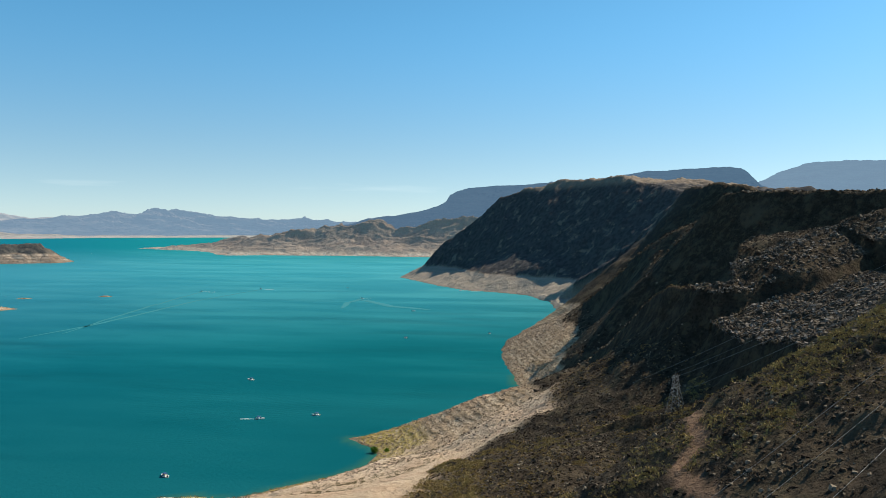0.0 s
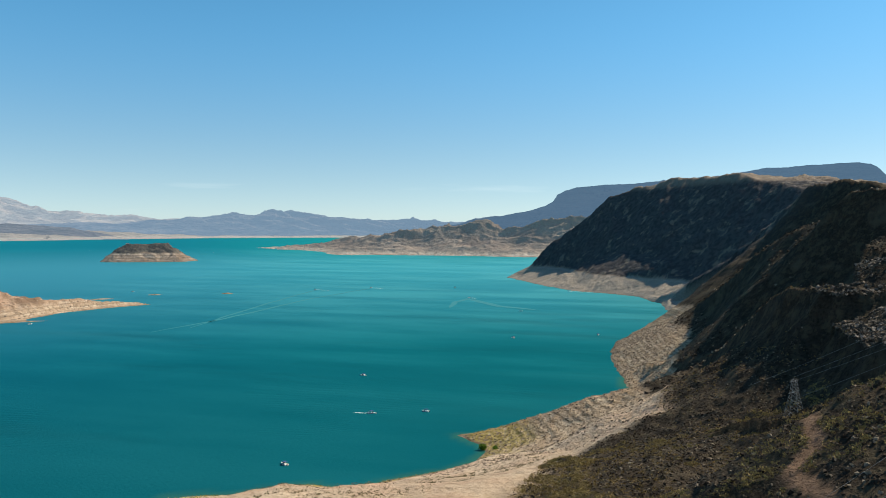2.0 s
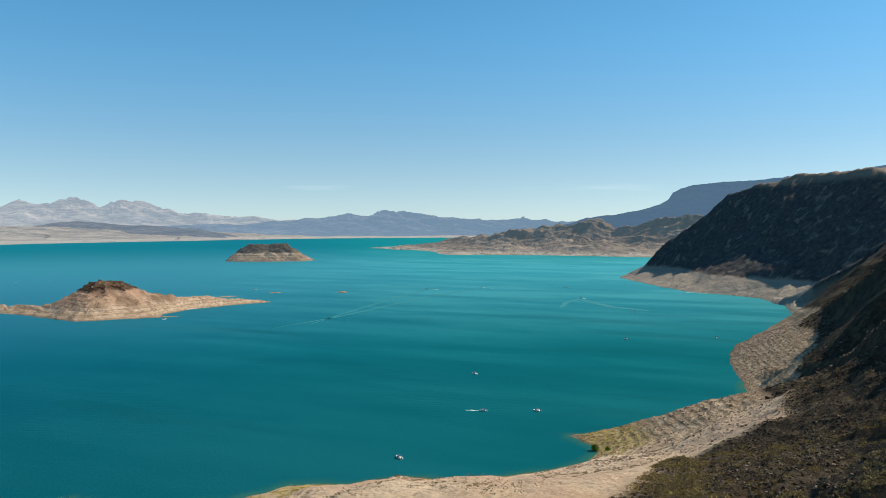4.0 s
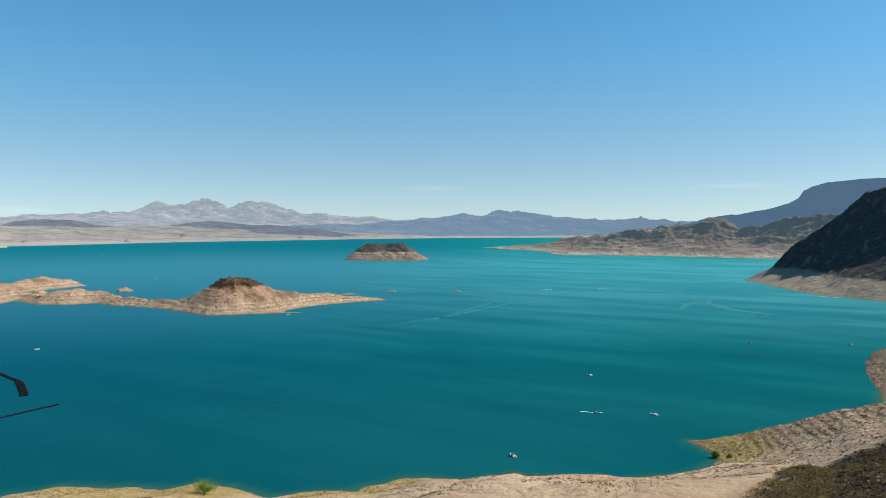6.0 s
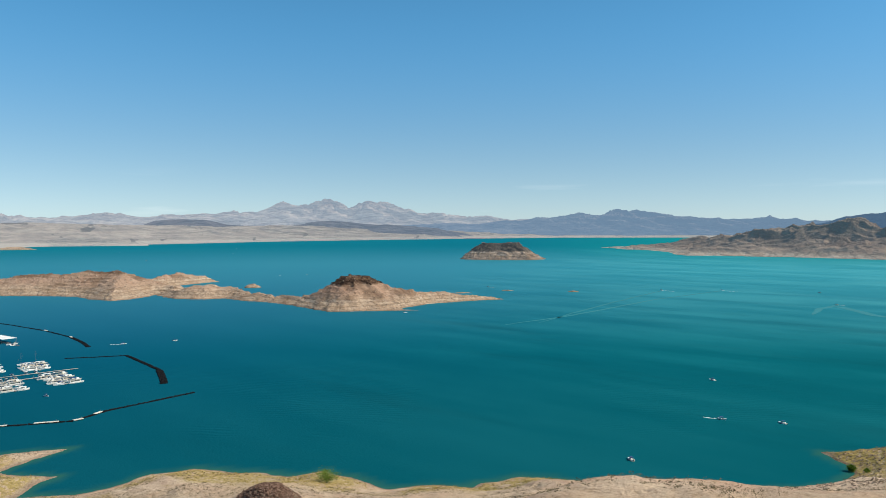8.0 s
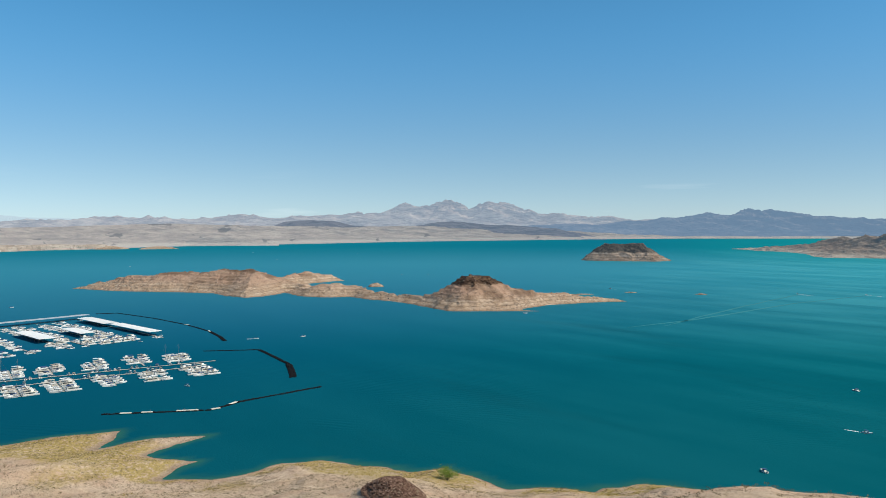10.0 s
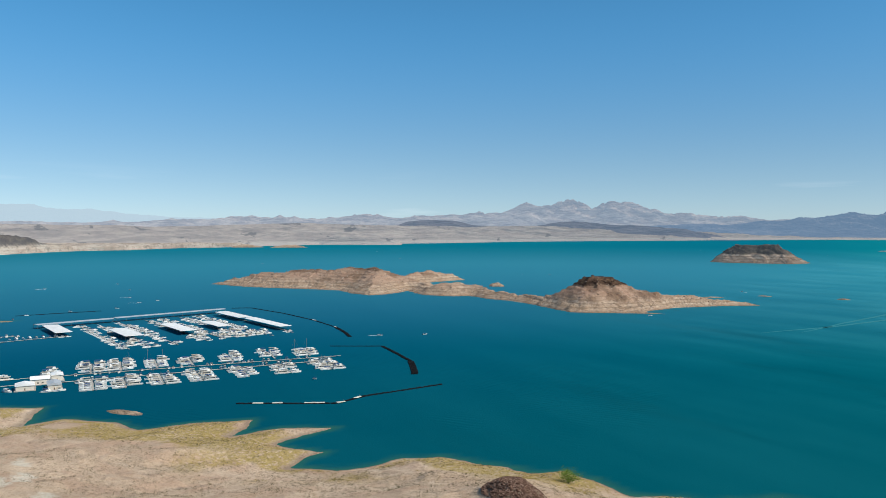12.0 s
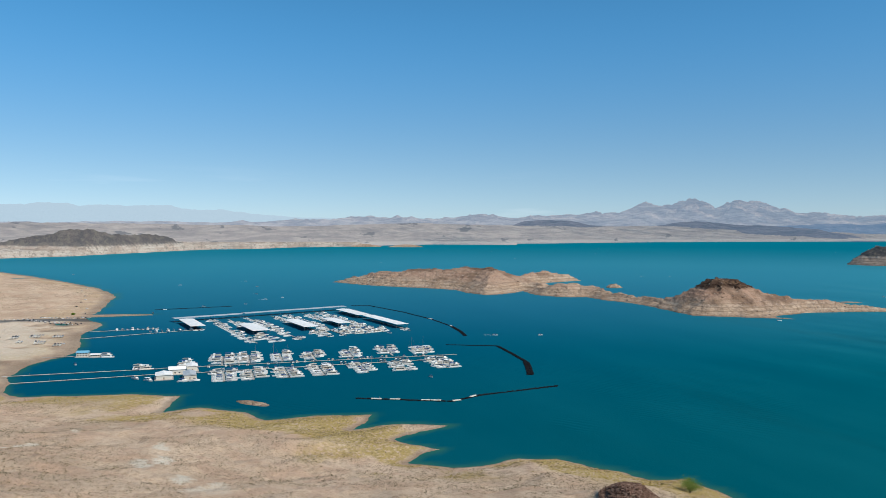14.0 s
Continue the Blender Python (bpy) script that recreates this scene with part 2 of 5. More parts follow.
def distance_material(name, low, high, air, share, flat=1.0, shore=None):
    """Far land seen through kilometres of air: the haze is put in as bluish emission. flat: how far its beds lie level;
    shore: colour of its pale lake margin.
    """
    n = Nodes(name)
    patch = n.noise(0.010, 9, 0.72, n.place(1, 1, 4 * flat))
    broad = n.noise(0.0032, 5, 0.6, n.place(1, 1, 9 * flat))
    col = n.mix(n.ramp(patch, 0.36, 0.64), low, high)
    col = n.mix(n.ramp(broad, 0.50, 0.60, 0.0, 0.4), col, tuple(c * 0.6 for c in low))
    if shore:
        edge = n.math("ADD", n.attr("elev"), n.math("MULTIPLY", n.math("SUBTRACT", patch, 0.5), 60.0))
        col = n.mix(n.ramp(edge, 22, 40, 0.9, 0.0), col, shore)
        col = n.mix(n.ramp(n.noise(0.006, 4, 0.6, n.place(1, 1, 2)), 0.60, 0.64, 0.0, 0.8), col, tuple(c * 0.3 for c in low))
    n.done(col, 0.95, n.bump(patch, 30.0, 0.8))
    n.bsdf.inputs["Specular IOR Level"].default_value = 0.0
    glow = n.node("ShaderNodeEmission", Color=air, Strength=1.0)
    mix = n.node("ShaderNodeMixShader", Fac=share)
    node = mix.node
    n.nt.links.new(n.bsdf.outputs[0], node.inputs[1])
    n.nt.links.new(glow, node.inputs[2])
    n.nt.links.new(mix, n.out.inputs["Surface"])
    return n.mat


M = {
    "land": land_material("desert_ground", (0.60, 0.455, 0.33), (0.50, 0.39, 0.28), (0.039, 0.031, 0.024), bands=0.8),
    "island": land_material("island_ground", (0.40, 0.275, 0.20), (0.50, 0.39, 0.295), (0.075, 0.047, 0.034), 0.6, 0.7, lines=6.0),
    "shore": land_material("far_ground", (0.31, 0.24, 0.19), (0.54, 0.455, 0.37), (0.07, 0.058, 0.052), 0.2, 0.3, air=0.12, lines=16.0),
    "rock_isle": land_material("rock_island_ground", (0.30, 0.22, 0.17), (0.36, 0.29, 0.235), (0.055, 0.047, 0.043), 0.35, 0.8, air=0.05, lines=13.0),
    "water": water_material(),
}

# ---- terrain arithmetic ----


def lattice(ix, iy, seed):
    h = (ix.astype(np.int64) * 374761393 + iy.astype(np.int64) * 668265263 + seed * 974634777) & 0xFFFFFFFF
    h = ((h ^ (h >> 13)) * 1274126177) & 0xFFFFFFFF
    return (h ^ (h >> 16)) / 4294967296.0


def value_noise(x, y, seed=0):
    ix, iy = np.floor(x), np.floor(y)
    fx, fy = x - ix, y - iy
    fx, fy = fx * fx * fx * (fx * (fx * 6 - 15) + 10), fy * fy * fy * (fy * (fy * 6 - 15) + 10)
    a, b = lattice(ix, iy, seed), lattice(ix + 1, iy, seed)
    c, d = lattice(ix, iy + 1, seed), lattice(ix + 1, iy + 1, seed)
    return (a + (b - a) * fx) * (1 - fy) + (c + (d - c) * fx) * fy


def fbm(x, y, size, octaves=5, seed=0, gain=0.5):
    total, amp, norm = 0.0, 1.0, 0.0
    for k in range(octaves):
        c, s = math.cos(0.6 * k), math.sin(0.6 * k)
        f = 2.0**k / size
        total = total + amp * (value_noise((c * x - s * y) * f, (s * x + c * y) * f, seed + 17 * k) * 2 - 1)
        norm, amp = norm + amp, amp * gain
    return total / norm


def creased(x, y, size, octaves=5, seed=0):
    """Noise with sharp crests, 0 to 1."""
    total, amp, norm = 0.0, 1.0, 0.0
    for k in range(octaves):
        c, s = math.cos(0.7 * k), math.sin(0.7 * k)
        f = 2.0**k / size
        v = 1 - np.abs(value_noise((c * x - s * y) * f, (s * x + c * y) * f, seed + 31 * k) * 2 - 1)
        total, norm, amp = total + amp * v * v, norm + amp, amp * 0.5
    return total / norm


def smooth(v, lo, hi):
    t = np.clip((v - lo) / (hi - lo), 0, 1)
    return t * t * (3 - 2 * t)


def along(x, y, pts, closed=False):
    """Distance to a polyline, the share of the nearest segment passed, its number and the side (negative: right of its way)."""
    p = np.array(pts, float)[:, :2]
    q = np.roll(p, -1, 0)
    n = len(p) if closed else len(p) - 1
    best = np.full(x.shape, 1e12)
    share, which, side = np.zeros(x.shape), np.zeros(x.shape, int), np.zeros(x.shape)
    for k in range(n):
        dx, dy = q[k] - p[k]
        t = np.clip(((x - p[k, 0]) * dx + (y - p[k, 1]) * dy) / (dx * dx + dy * dy), 0, 1)
        d = (x - p[k, 0] - t * dx) ** 2 + (y - p[k, 1] - t * dy) ** 2
        m = d < best
        best, share, which = np.where(m, d, best), np.where(m, t, share), np.where(m, k, which)
        side = np.where(m, dx * (y - p[k, 1]) - dy * (x - p[k, 0]), side)
    return np.sqrt(best), share, which, side


def inside(x, y, pts):
    p = np.array(pts, float)
    hit = np.zeros(x.shape, bool)
    for (x0, y0), (x1, y1) in zip(p, np.roll(p, -1, 0)):
        if y0 != y1:
            hit ^= ((y0 > y) != (y1 > y)) & (x < (x1 - x0) * (y - y0) / (y1 - y0) + x0)
    return hit


def inland(x, y, pts):
    """Metres from the shore, positive on land."""
    d = along(x, y, pts, True)[0]
    return np.where(inside(x, y, pts), d, -d)


def crest(x, y, pts, cliff, steep, slope, back, rim=None, apron=None):
    """Height under a crest line that falls as a cliff and then a slope on its right, and gently on its left."""
    d, t, k, side = along(x, y, pts)
    z = np.array([p[2] for p in pts], float)
    top = z[k] * (1 - t) + z[k + 1] * t
    if isinstance(slope, tuple):
        slope = np.interp(k + t, np.linspace(0, len(pts) - 1, len(slope)), slope)
    front = cliff * steep * (1 - np.exp(-d / cliff)) + d * slope
    if apron:
        # a steep face down to a scree apron
        front = np.minimum(d, apron[0]) * steep + np.maximum(d - apron[0], 0) * apron[1]
    if rim:
        # a sloping rim of some width before the cliff
        wide = np.interp(k + t, np.linspace(0, len(pts) - 1, len(rim)), rim)
        past = np.maximum(d - wide, 0)
        front = np.minimum(d, wide) * 0.5 + cliff * steep * (1 - np.exp(-past / cliff)) + past * slope
    behind = d * back if back >= 0 else np.minimum(d, 100) * back + np.maximum(d - 100, 0) * 1.2
    return top - np.where(side > 0, behind, front)


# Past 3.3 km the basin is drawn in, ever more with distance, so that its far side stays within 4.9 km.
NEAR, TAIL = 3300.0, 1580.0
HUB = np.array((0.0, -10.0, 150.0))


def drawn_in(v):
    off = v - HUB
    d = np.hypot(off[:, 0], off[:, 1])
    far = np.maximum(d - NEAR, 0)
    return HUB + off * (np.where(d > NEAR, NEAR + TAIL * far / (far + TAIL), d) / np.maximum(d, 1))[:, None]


def mesh_object(name, verts, faces, mat, attrs=None, flat=False):
    me = bpy.data.meshes.new(name)
    faces = np.asarray(faces, np.int32)
    n, k = faces.shape
    me.vertices.add(len(verts))
    me.vertices.foreach_set("co", np.asarray(verts, np.float32).ravel())
    me.loops.add(n * k)
    me.loops.foreach_set("vertex_index", faces.ravel())
    me.polygons.add(n)
    me.polygons.foreach_set("loop_start", np.arange(0, n * k, k, dtype=np.int32))
    me.update(calc_edges=True)
    me.shade_flat() if flat else me.shade_smooth()
    for key, values in (attrs or {}).items():
        a = me.attributes.new(key, "FLOAT", "POINT")
        a.data.foreach_set("value", np.asarray(values, np.float32))
    me.materials.append(mat)
    return new(name, me)


def grid(x0, x1, y0, y1, step):
    xs, ys = np.arange(x0, x1 + step / 2, step), np.arange(y0, y1 + step / 2, step)
    x, y = np.meshgrid(xs, ys)
    i = np.arange(x.size).reshape(x.shape)
    quads = np.stack([i[:-1, :-1], i[:-1, 1:], i[1:, 1:], i[1:, :-1]], -1).reshape(-1, 4)
    return x.ravel(), y.ravel(), quads


def trimmed(verts, quads, attrs, keep):
    quads = quads[keep[quads].any(1)]
    used = np.unique(quads)
    index = np.zeros(len(verts), int)
    index[used] = np.arange(len(used))
    return verts[used], index[quads], {k: v[used] for k, v in attrs.items()}


def gathered(pieces):
    """Several (verts, quads, attrs) as one."""
    start, vs, qs, at = 0, [], [], {}
    for v, q, a in pieces:
        vs.append(v)
        qs.append(q + start)
        start += len(v)
        for k in a:
            at.setdefault(k, []).append(a[k])
    return np.concatenate(vs), np.concatenate(qs), {k: np.concatenate(v) for k, v in at.items()}


# ---- the near shore and the hills ----
EAST_SHORE = [(1600, 2900), (-150, 2900), (-480, 2560), (-576, 2389), (-425, 2107), (-298, 1907), (-208, 1856), (-128, 1791), (-69, 1618),
              (-48, 1461), (-52, 1336), (-81, 1196), (-100, 1077), (-104, 962), (-89, 860), (-73, 805), (-56, 726), (-64, 694),
              (-85, 674), (-104, 650), (-116, 601), (-141, 552), (-164, 532), (-142, 512), (-135, 495), (-138, 468), (-147, 451),
              (-163, 435), (-181, 410), (-188, 393)]
MIDDLE_SHORE = [(-214, 395), (-230, 387), (-245, 368), (-260, 362), (-280, 347), (-286, 337), (-294, 325), (-292, 316), (-309, 303),
                (-322, 284), (-344, 278), (-360, 273), (-374, 272), (-383, 254), (-402, 247), (-418, 233), (-436, 220), (-447, 199),
                (-443, 178), (-446, 152), (-462, 127), (-475, 139), (-482, 156), (-497, 146), (-520, 133), (-526, 156), (-543, 187)]
WEST_SHORE = [(-558, 149), (-553, 108), (-567, 124), (-595, 143), (-605, 97), (-605, 57), (-635, 43), (-666, 10), (-658, -21),
              (-674, -12), (-720, 0), (-741, -45), (-755, -106), (-758, -137), (-788, -152), (-859, -160), (-939, -149),
              (-1010, -116), (-1197, -119), (-1293, -100), (-1408, -140), (-1412, -32), (-1430, -30), (-1448, -128), (-1570, -116), (-1825, -109), (-2056, -152),
              (-2342, -256), (-2645, -380), (-3200, -640), (-3200, -1700), (1600, -1700)]
SHORE = EAST_SHORE + MIDDLE_SHORE + WEST_SHORE
HILL = [(-575, 2367, 8), (-512, 2386, 56), (-433, 2397, 114), (-324, 2373, 193), (-252, 2342, 248), (-173, 2289, 273), (-64, 2174, 290),
        (86, 1993, 288), (154, 1869, 260), (214, 1732, 236), (330, 1600, 230)]
SPUR = [(107, 1346, 159), (138, 1293, 202), (153, 1241, 218), (182, 1186, 222), (211, 1130, 212), (236, 1074, 204), (330, 1000, 200)]
RIDGE = [(-34, 1089, 18), (41, 899, 106), (81, 756, 158), (95, 683, 182), (126, 628, 180), (163, 588, 178), (196, 557, 177), (300, 470, 177)]
BLUFF = [(-6, 620, 42), (17, 520, 75), (25, 469, 93), (33, 414, 113), (40, 373, 124), (51, 341, 128), (58, 338, 131), (70, 348, 138), (88, 355, 143),
         (112, 375, 153), (132, 375, 162), (168, 363, 177), (230, 300, 190)]
SHOULDER = [(31, 213, 105), (37, 204, 112), (48, 192, 121.5), (57, 181, 128), (62, 174, 134), (68, 156, 144), (85, 100, 150)]
BENCH = [(49, 314, 114), (51, 300, 113), (53, 281, 113), (56, 260, 115), (61, 233, 119), (64, 215, 125), (68, 194, 132)]
STEEPNESS = [(-700, -100, 0.10), (-600, 0, 0.13), (-450, 100, 0.17), (-300, 250, 0.25), (-150, 380, 0.35), (-60, 600, 0.42), (0, 200, 0.35),
             (-60, 900, 0.5), (-40, 1400, 0.40), (-300, 2000, 0.42), (-80, 1700, 0.42), (-1500, -200, 0.03), (-1000, -150, 0.03), (-2500, -500, 0.03), (-300, 0, 0.2)]


TRACK = [(47, 191.5), (41, 198.5), (36.5, 203), (31, 211), (27, 208), (23, 185), (20.3, 155), (18.6, 141), (18.2, 133), (17.9, 128.5), (15.3, 126.3), (13.9, 123.5), (15.2, 120), (17.6, 114.5), (21, 109), (26, 98)]

# the paved launch ramp behind the beach
RAMP = [(-1350, -420), (-1366, -254), (-1370, -175), (-1362, -95)]


def near_land(x, y):
    """Height of the near shore and hills, with its masks."""
    wx = x + 7 * fbm(x, y, 40, 5, 3) + 1.2 * fbm(x, y, 8, 2, 4)
    wy = y + 7 * fbm(x, y, 40, 5, 5) + 1.2 * fbm(x, y, 8, 2, 6)
    d = inland(wx, wy, SHORE)
    w = s = 0.0
    for ax, ay, k in STEEPNESS:
        g = 1.0 / ((x - ax) ** 2 + (y - ay) ** 2 + 900.0)
        w, s = w + g * g, s + g * g * k
    raw = d * s / w
    raw = np.where((y > 1150) & (raw > 36), 36 + (raw - 36) * 0.08, raw)
    z = np.where(raw > 90, 90 + (raw - 90) * 0.35, raw)
    z = z + smooth(d, 4, 80) * (4.0 * fbm(x, y, 90, 5, 11) + 1.5 * fbm(x, y, 18, 4, 12))
    z = z - smooth(d, 14, 60) * smooth(-x, 40, 140) * (3.4 * (creased(x, y, 85, 5, 22) - 0.45) + 1.2 * (creased(x, y, 24, 3, 23) - 0.45))
    gully = creased(x, y, 150, 4, 21)
    for pts, cliff, steep, slope, back, rough in ((HILL, 45, 1.14, 0.92, 0.05, 24), (SPUR, 40, 1.0, 0.7, 0.40, 14), (RIDGE, 34, 1.3, 0.84, 0.02, 14),
                                                  (BLUFF, 8, 2.2, (0.62, 0.6, 0.5, 0.36, 0.36, 0.42), 0.15, 5), (BENCH, 8, 2.3, 0.42, -0.26, 3), (SHOULDER, 5, 0.6, 0.5, 0.4, 3)):
        h = crest(x + 6 * fbm(x, y, 50, 3, 7), y + 6 * fbm(x, y, 50, 3, 8), pts, cliff, steep, slope, back, (0, 0, 0, 3, 10, 18, 22, 24, 24) if pts is BLUFF else None, (175, 0.58) if pts is HILL else None)
        dd = along(x, y, pts)[0]
        if pts is BENCH:
            h = h - 1.5 * np.maximum(0, y - 322 - 0.35 * (x - 50))
        h = h + rough * smooth(dd, 4, 90) * (gully - 0.5) + rough * 0.12 * fbm(x, y, 14, 3, 9) * smooth(dd, 0, 10)
        bank = np.where(d < 65, d * 0.58, 38 + (d - 65) * 1.4) if pts is HILL else d
        z = np.maximum(z, np.minimum(h, bank))
    crag = smooth(z, 60, 130) * smooth(y, 700, 900)
    z = z + crag * (11 * (creased(x, y, 64, 5, 81) - 0.5) + 4 * fbm(x, y, 20, 3, 82))
    stony = smooth(x, -60, -20) * (1 - smooth(y, 640, 700)) * smooth(z, 40, 60)
    z = z + stony * (3.2 * (creased(x, y, 26, 4, 83) - 0.5) + 1.3 * fbm(x, y, 5, 3, 84))
    # a dark knoll on the near slope
    k = np.hypot((x + 262) / 17.0, (y - 160) / 12.0)
    z = z + 10.5 * np.exp(-k * k)
    # old waterlines
    step = np.sin((z + 1.1 * fbm(x, y, 38, 4, 34)) * 2 * math.pi / 2.6) * 0.24 * smooth(z, 2, 6) * (1 - smooth(z, 38, 46))
    z = z + step * (1 + 0.5 * smooth(y, 400, 600) - 1.2 * smooth(y, 620, 760))
    edge = 38 + 5 * fbm(x, y, 60, 4, 31) + 5 * (1 - smooth(y, 300, 500))
    edge_x = np.interp(y, (300, 335, 420, 500, 600, 640), (-41, -8, -15, -28, -32, -34))
    east = smooth(x - edge_x + 12 * fbm(x, y, 60, 5, 33), -7, 7)
    rocky = np.where(y < 640, np.maximum(east * smooth(z, 26, 34), smooth(z, edge + 5, edge + 11) * smooth(y, 380, 440)), smooth(z, edge, edge + 3) * smooth(x, -700, -600))
    rocky = rocky * (1 - 0.4 * smooth(z, 258, 276) * smooth(y, 1800, 1900))
    rocky = np.maximum(rocky, 0.7 * smooth(np.exp(-k * k * 1.1), 0.26, 0.4))
    pale = np.clip(smooth(y, 380, 520) * (1 - rocky), 0, 1)
    scrub = (1 - smooth(z, 9, 18)) * smooth(z, 0.5, 1.0) * smooth(fbm(x + 0.5 * y, y, 45, 5, 41), -0.28, 0.02)
    scrub = scrub * (1 - smooth(y, 520, 640)) * (1 - rocky) * (1 - smooth(d + 20 * fbm(x, y, 60, 3, 44), 30, 85)) * (1 - 0.7 * smooth(-x, 760, 800))
    chalk = smooth(fbm(x * 0.55 + y * 0.2, y * 1.5, 34, 4, 71), 0.33, 0.37) * smooth(-x, 330, 380) * (1 - smooth(y, -10, 30)) * smooth(z, 14, 20)
    chalk = np.maximum(chalk, 0.65 * smooth(-x, 740, 900) * (1 - smooth(-x, 1300, 1420)) * smooth(z, 0.6, 1.6))
    lane = along(x + 0.8 * fbm(x, y, 6, 2, 51), y + 0.8 * fbm(x, y, 6, 2, 52), TRACK)[0]
    return z, d, {"elev": z, "rocky": rocky, "pale": pale, "scrub": scrub, "track": 1 - smooth(lane, 0.8, 1.5), "chalk": chalk, "slab": smooth(y, 1150, 1350), "paved": 1 - smooth(along(x, y, RAMP)[0], 19, 23)}


def build_ground():
    pieces = []
    fine, mid = (-290, 180, 60, 660), (-830, 420, -260, 760)
    for x0, x1, y0, y1, step, hole in ((*fine, 1.3, None), (*mid, 2.8, fine), (-760, 620, 700, 2760, 5.0, (-1e4, 1e4, -1e4, 740)),
                                       (-3200, -800, -900, 60, 9.0, (-820, 1e4, -1e4, 1e4)), (-830, 1500, -900, 760, 16.0, (-826, 400, -240, 1e4))):
        x, y, quads = grid(x0, x1, y0, y1, step)
        z, d, at = near_land(x, y)
        keep = d > -20
        if hole:
            keep &= ~((x > hole[0]) & (x < hole[1]) & (y > hole[2]) & (y < hole[3]))
        pieces.append(trimmed(np.stack([x, y, z], 1), quads, at, keep))
    v, q, at = gathered(pieces)
    return tagged(mesh_object("ground", v, q, M["land"], at), "tan desert slopes with dark rocky hills above a pale waterline band", "ground", kind="structure")


build_ground()

# ---- water ----


def build_water():
    """One sheet from under the near shore to the far one."""
    rings = np.concatenate([np.linspace(60, 1500, 180), 1500 * np.exp(np.linspace(0, 2.9, 90))[1:]])
    turns = np.radians(np.linspace(-35, 125, 260))
    r, a = np.meshgrid(rings, turns)
    x, y = (-np.sin(a) * r).ravel(), (np.cos(a) * r).ravel()
    i = np.arange(r.size).reshape(r.shape)
    quads = np.stack([i[:-1, :-1], i[:-1, 1:], i[1:, 1:], i[1:, :-1]], -1).reshape(-1, 4)
    z, d, _ = near_land(x, y)
    shallow = smooth(d, -9, -0.5) * (x > -3000) * (y < 800)
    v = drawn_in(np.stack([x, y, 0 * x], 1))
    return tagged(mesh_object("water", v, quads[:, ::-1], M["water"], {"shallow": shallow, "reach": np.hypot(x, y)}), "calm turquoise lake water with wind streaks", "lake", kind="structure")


build_water()

# ---- islands and far shores ----


def island(name, box, step, height, mat, label, category="island", seed=0, cap=None, pale=1.0, kind="structure", ring_top=(42, 48)):
    x, y, quads = grid(*box, step)
    z = height(x, y)
    rocky = np.zeros(x.shape) if cap is None else cap(x, y, z)
    at = {"elev": z, "rocky": rocky, "pale": pale * (1 - smooth(z + 4 * fbm(x, y, 50, 3, 47), *ring_top)), "scrub": 0 * z, "track": 0 * z, "chalk": 0 * z}
    v, q, at = trimmed(np.stack([x, y, z], 1), quads, at, z > -6)
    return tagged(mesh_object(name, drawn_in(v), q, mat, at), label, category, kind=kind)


ISLAND_WEST = [(-2140, 429, 2), (-2057, 528, 42), (-1970, 612, 47), (-1843, 753, 57), (-1781, 797, 53), (-1648, 818, 17)]
ISLAND_MIDDLE = [(-1663, 810, 6), (-1579, 842, 31), (-1512, 879, 34), (-1443, 896, 19), (-1351, 908, 15), (-1230, 905, 30)]
ISLAND_EAST = [(-1222, 899, 31), (-1188, 927, 46), (-1165, 956, 47), (-1148, 990, 44), (-1128, 1057, 33), (-1090, 1151, 27), (-1070, 1222, 14), (-1044, 1271, 2)]
ISLAND_CONE = [(-1725, 741, 57), (-1648, 702, 28), (-1621, 682, 6)]
ISLAND_NORTH = [(-1930, 850, 8), (-1950, 883, 38), (-2005, 999, 42), (-2006, 1103, 22), (-1990, 1140, 2)]


ISLAND_SHORE = [(-2159, 426), (-1980, 508), (-1875, 596), (-1781, 666), (-1606, 654), (-1623, 725), (-1691, 816), (-1565, 776), (-1506, 831),
                (-1499, 870), (-1391, 870), (-1330, 885), (-1252, 880), (-1114, 856), (-1059, 926), (-1006, 994), (-1061, 987), (-1085, 1102),
                (-1068, 1189), (-1039, 1277), (-1100, 1230), (-1200, 1110), (-1270, 1030), (-1380, 970), (-1500, 990), (-1640, 920),
                (-1790, 900), (-1880, 960), (-1930, 1130), (-2020, 1160), (-2080, 1020), (-1990, 900), (-2080, 700), (-2150, 540)]


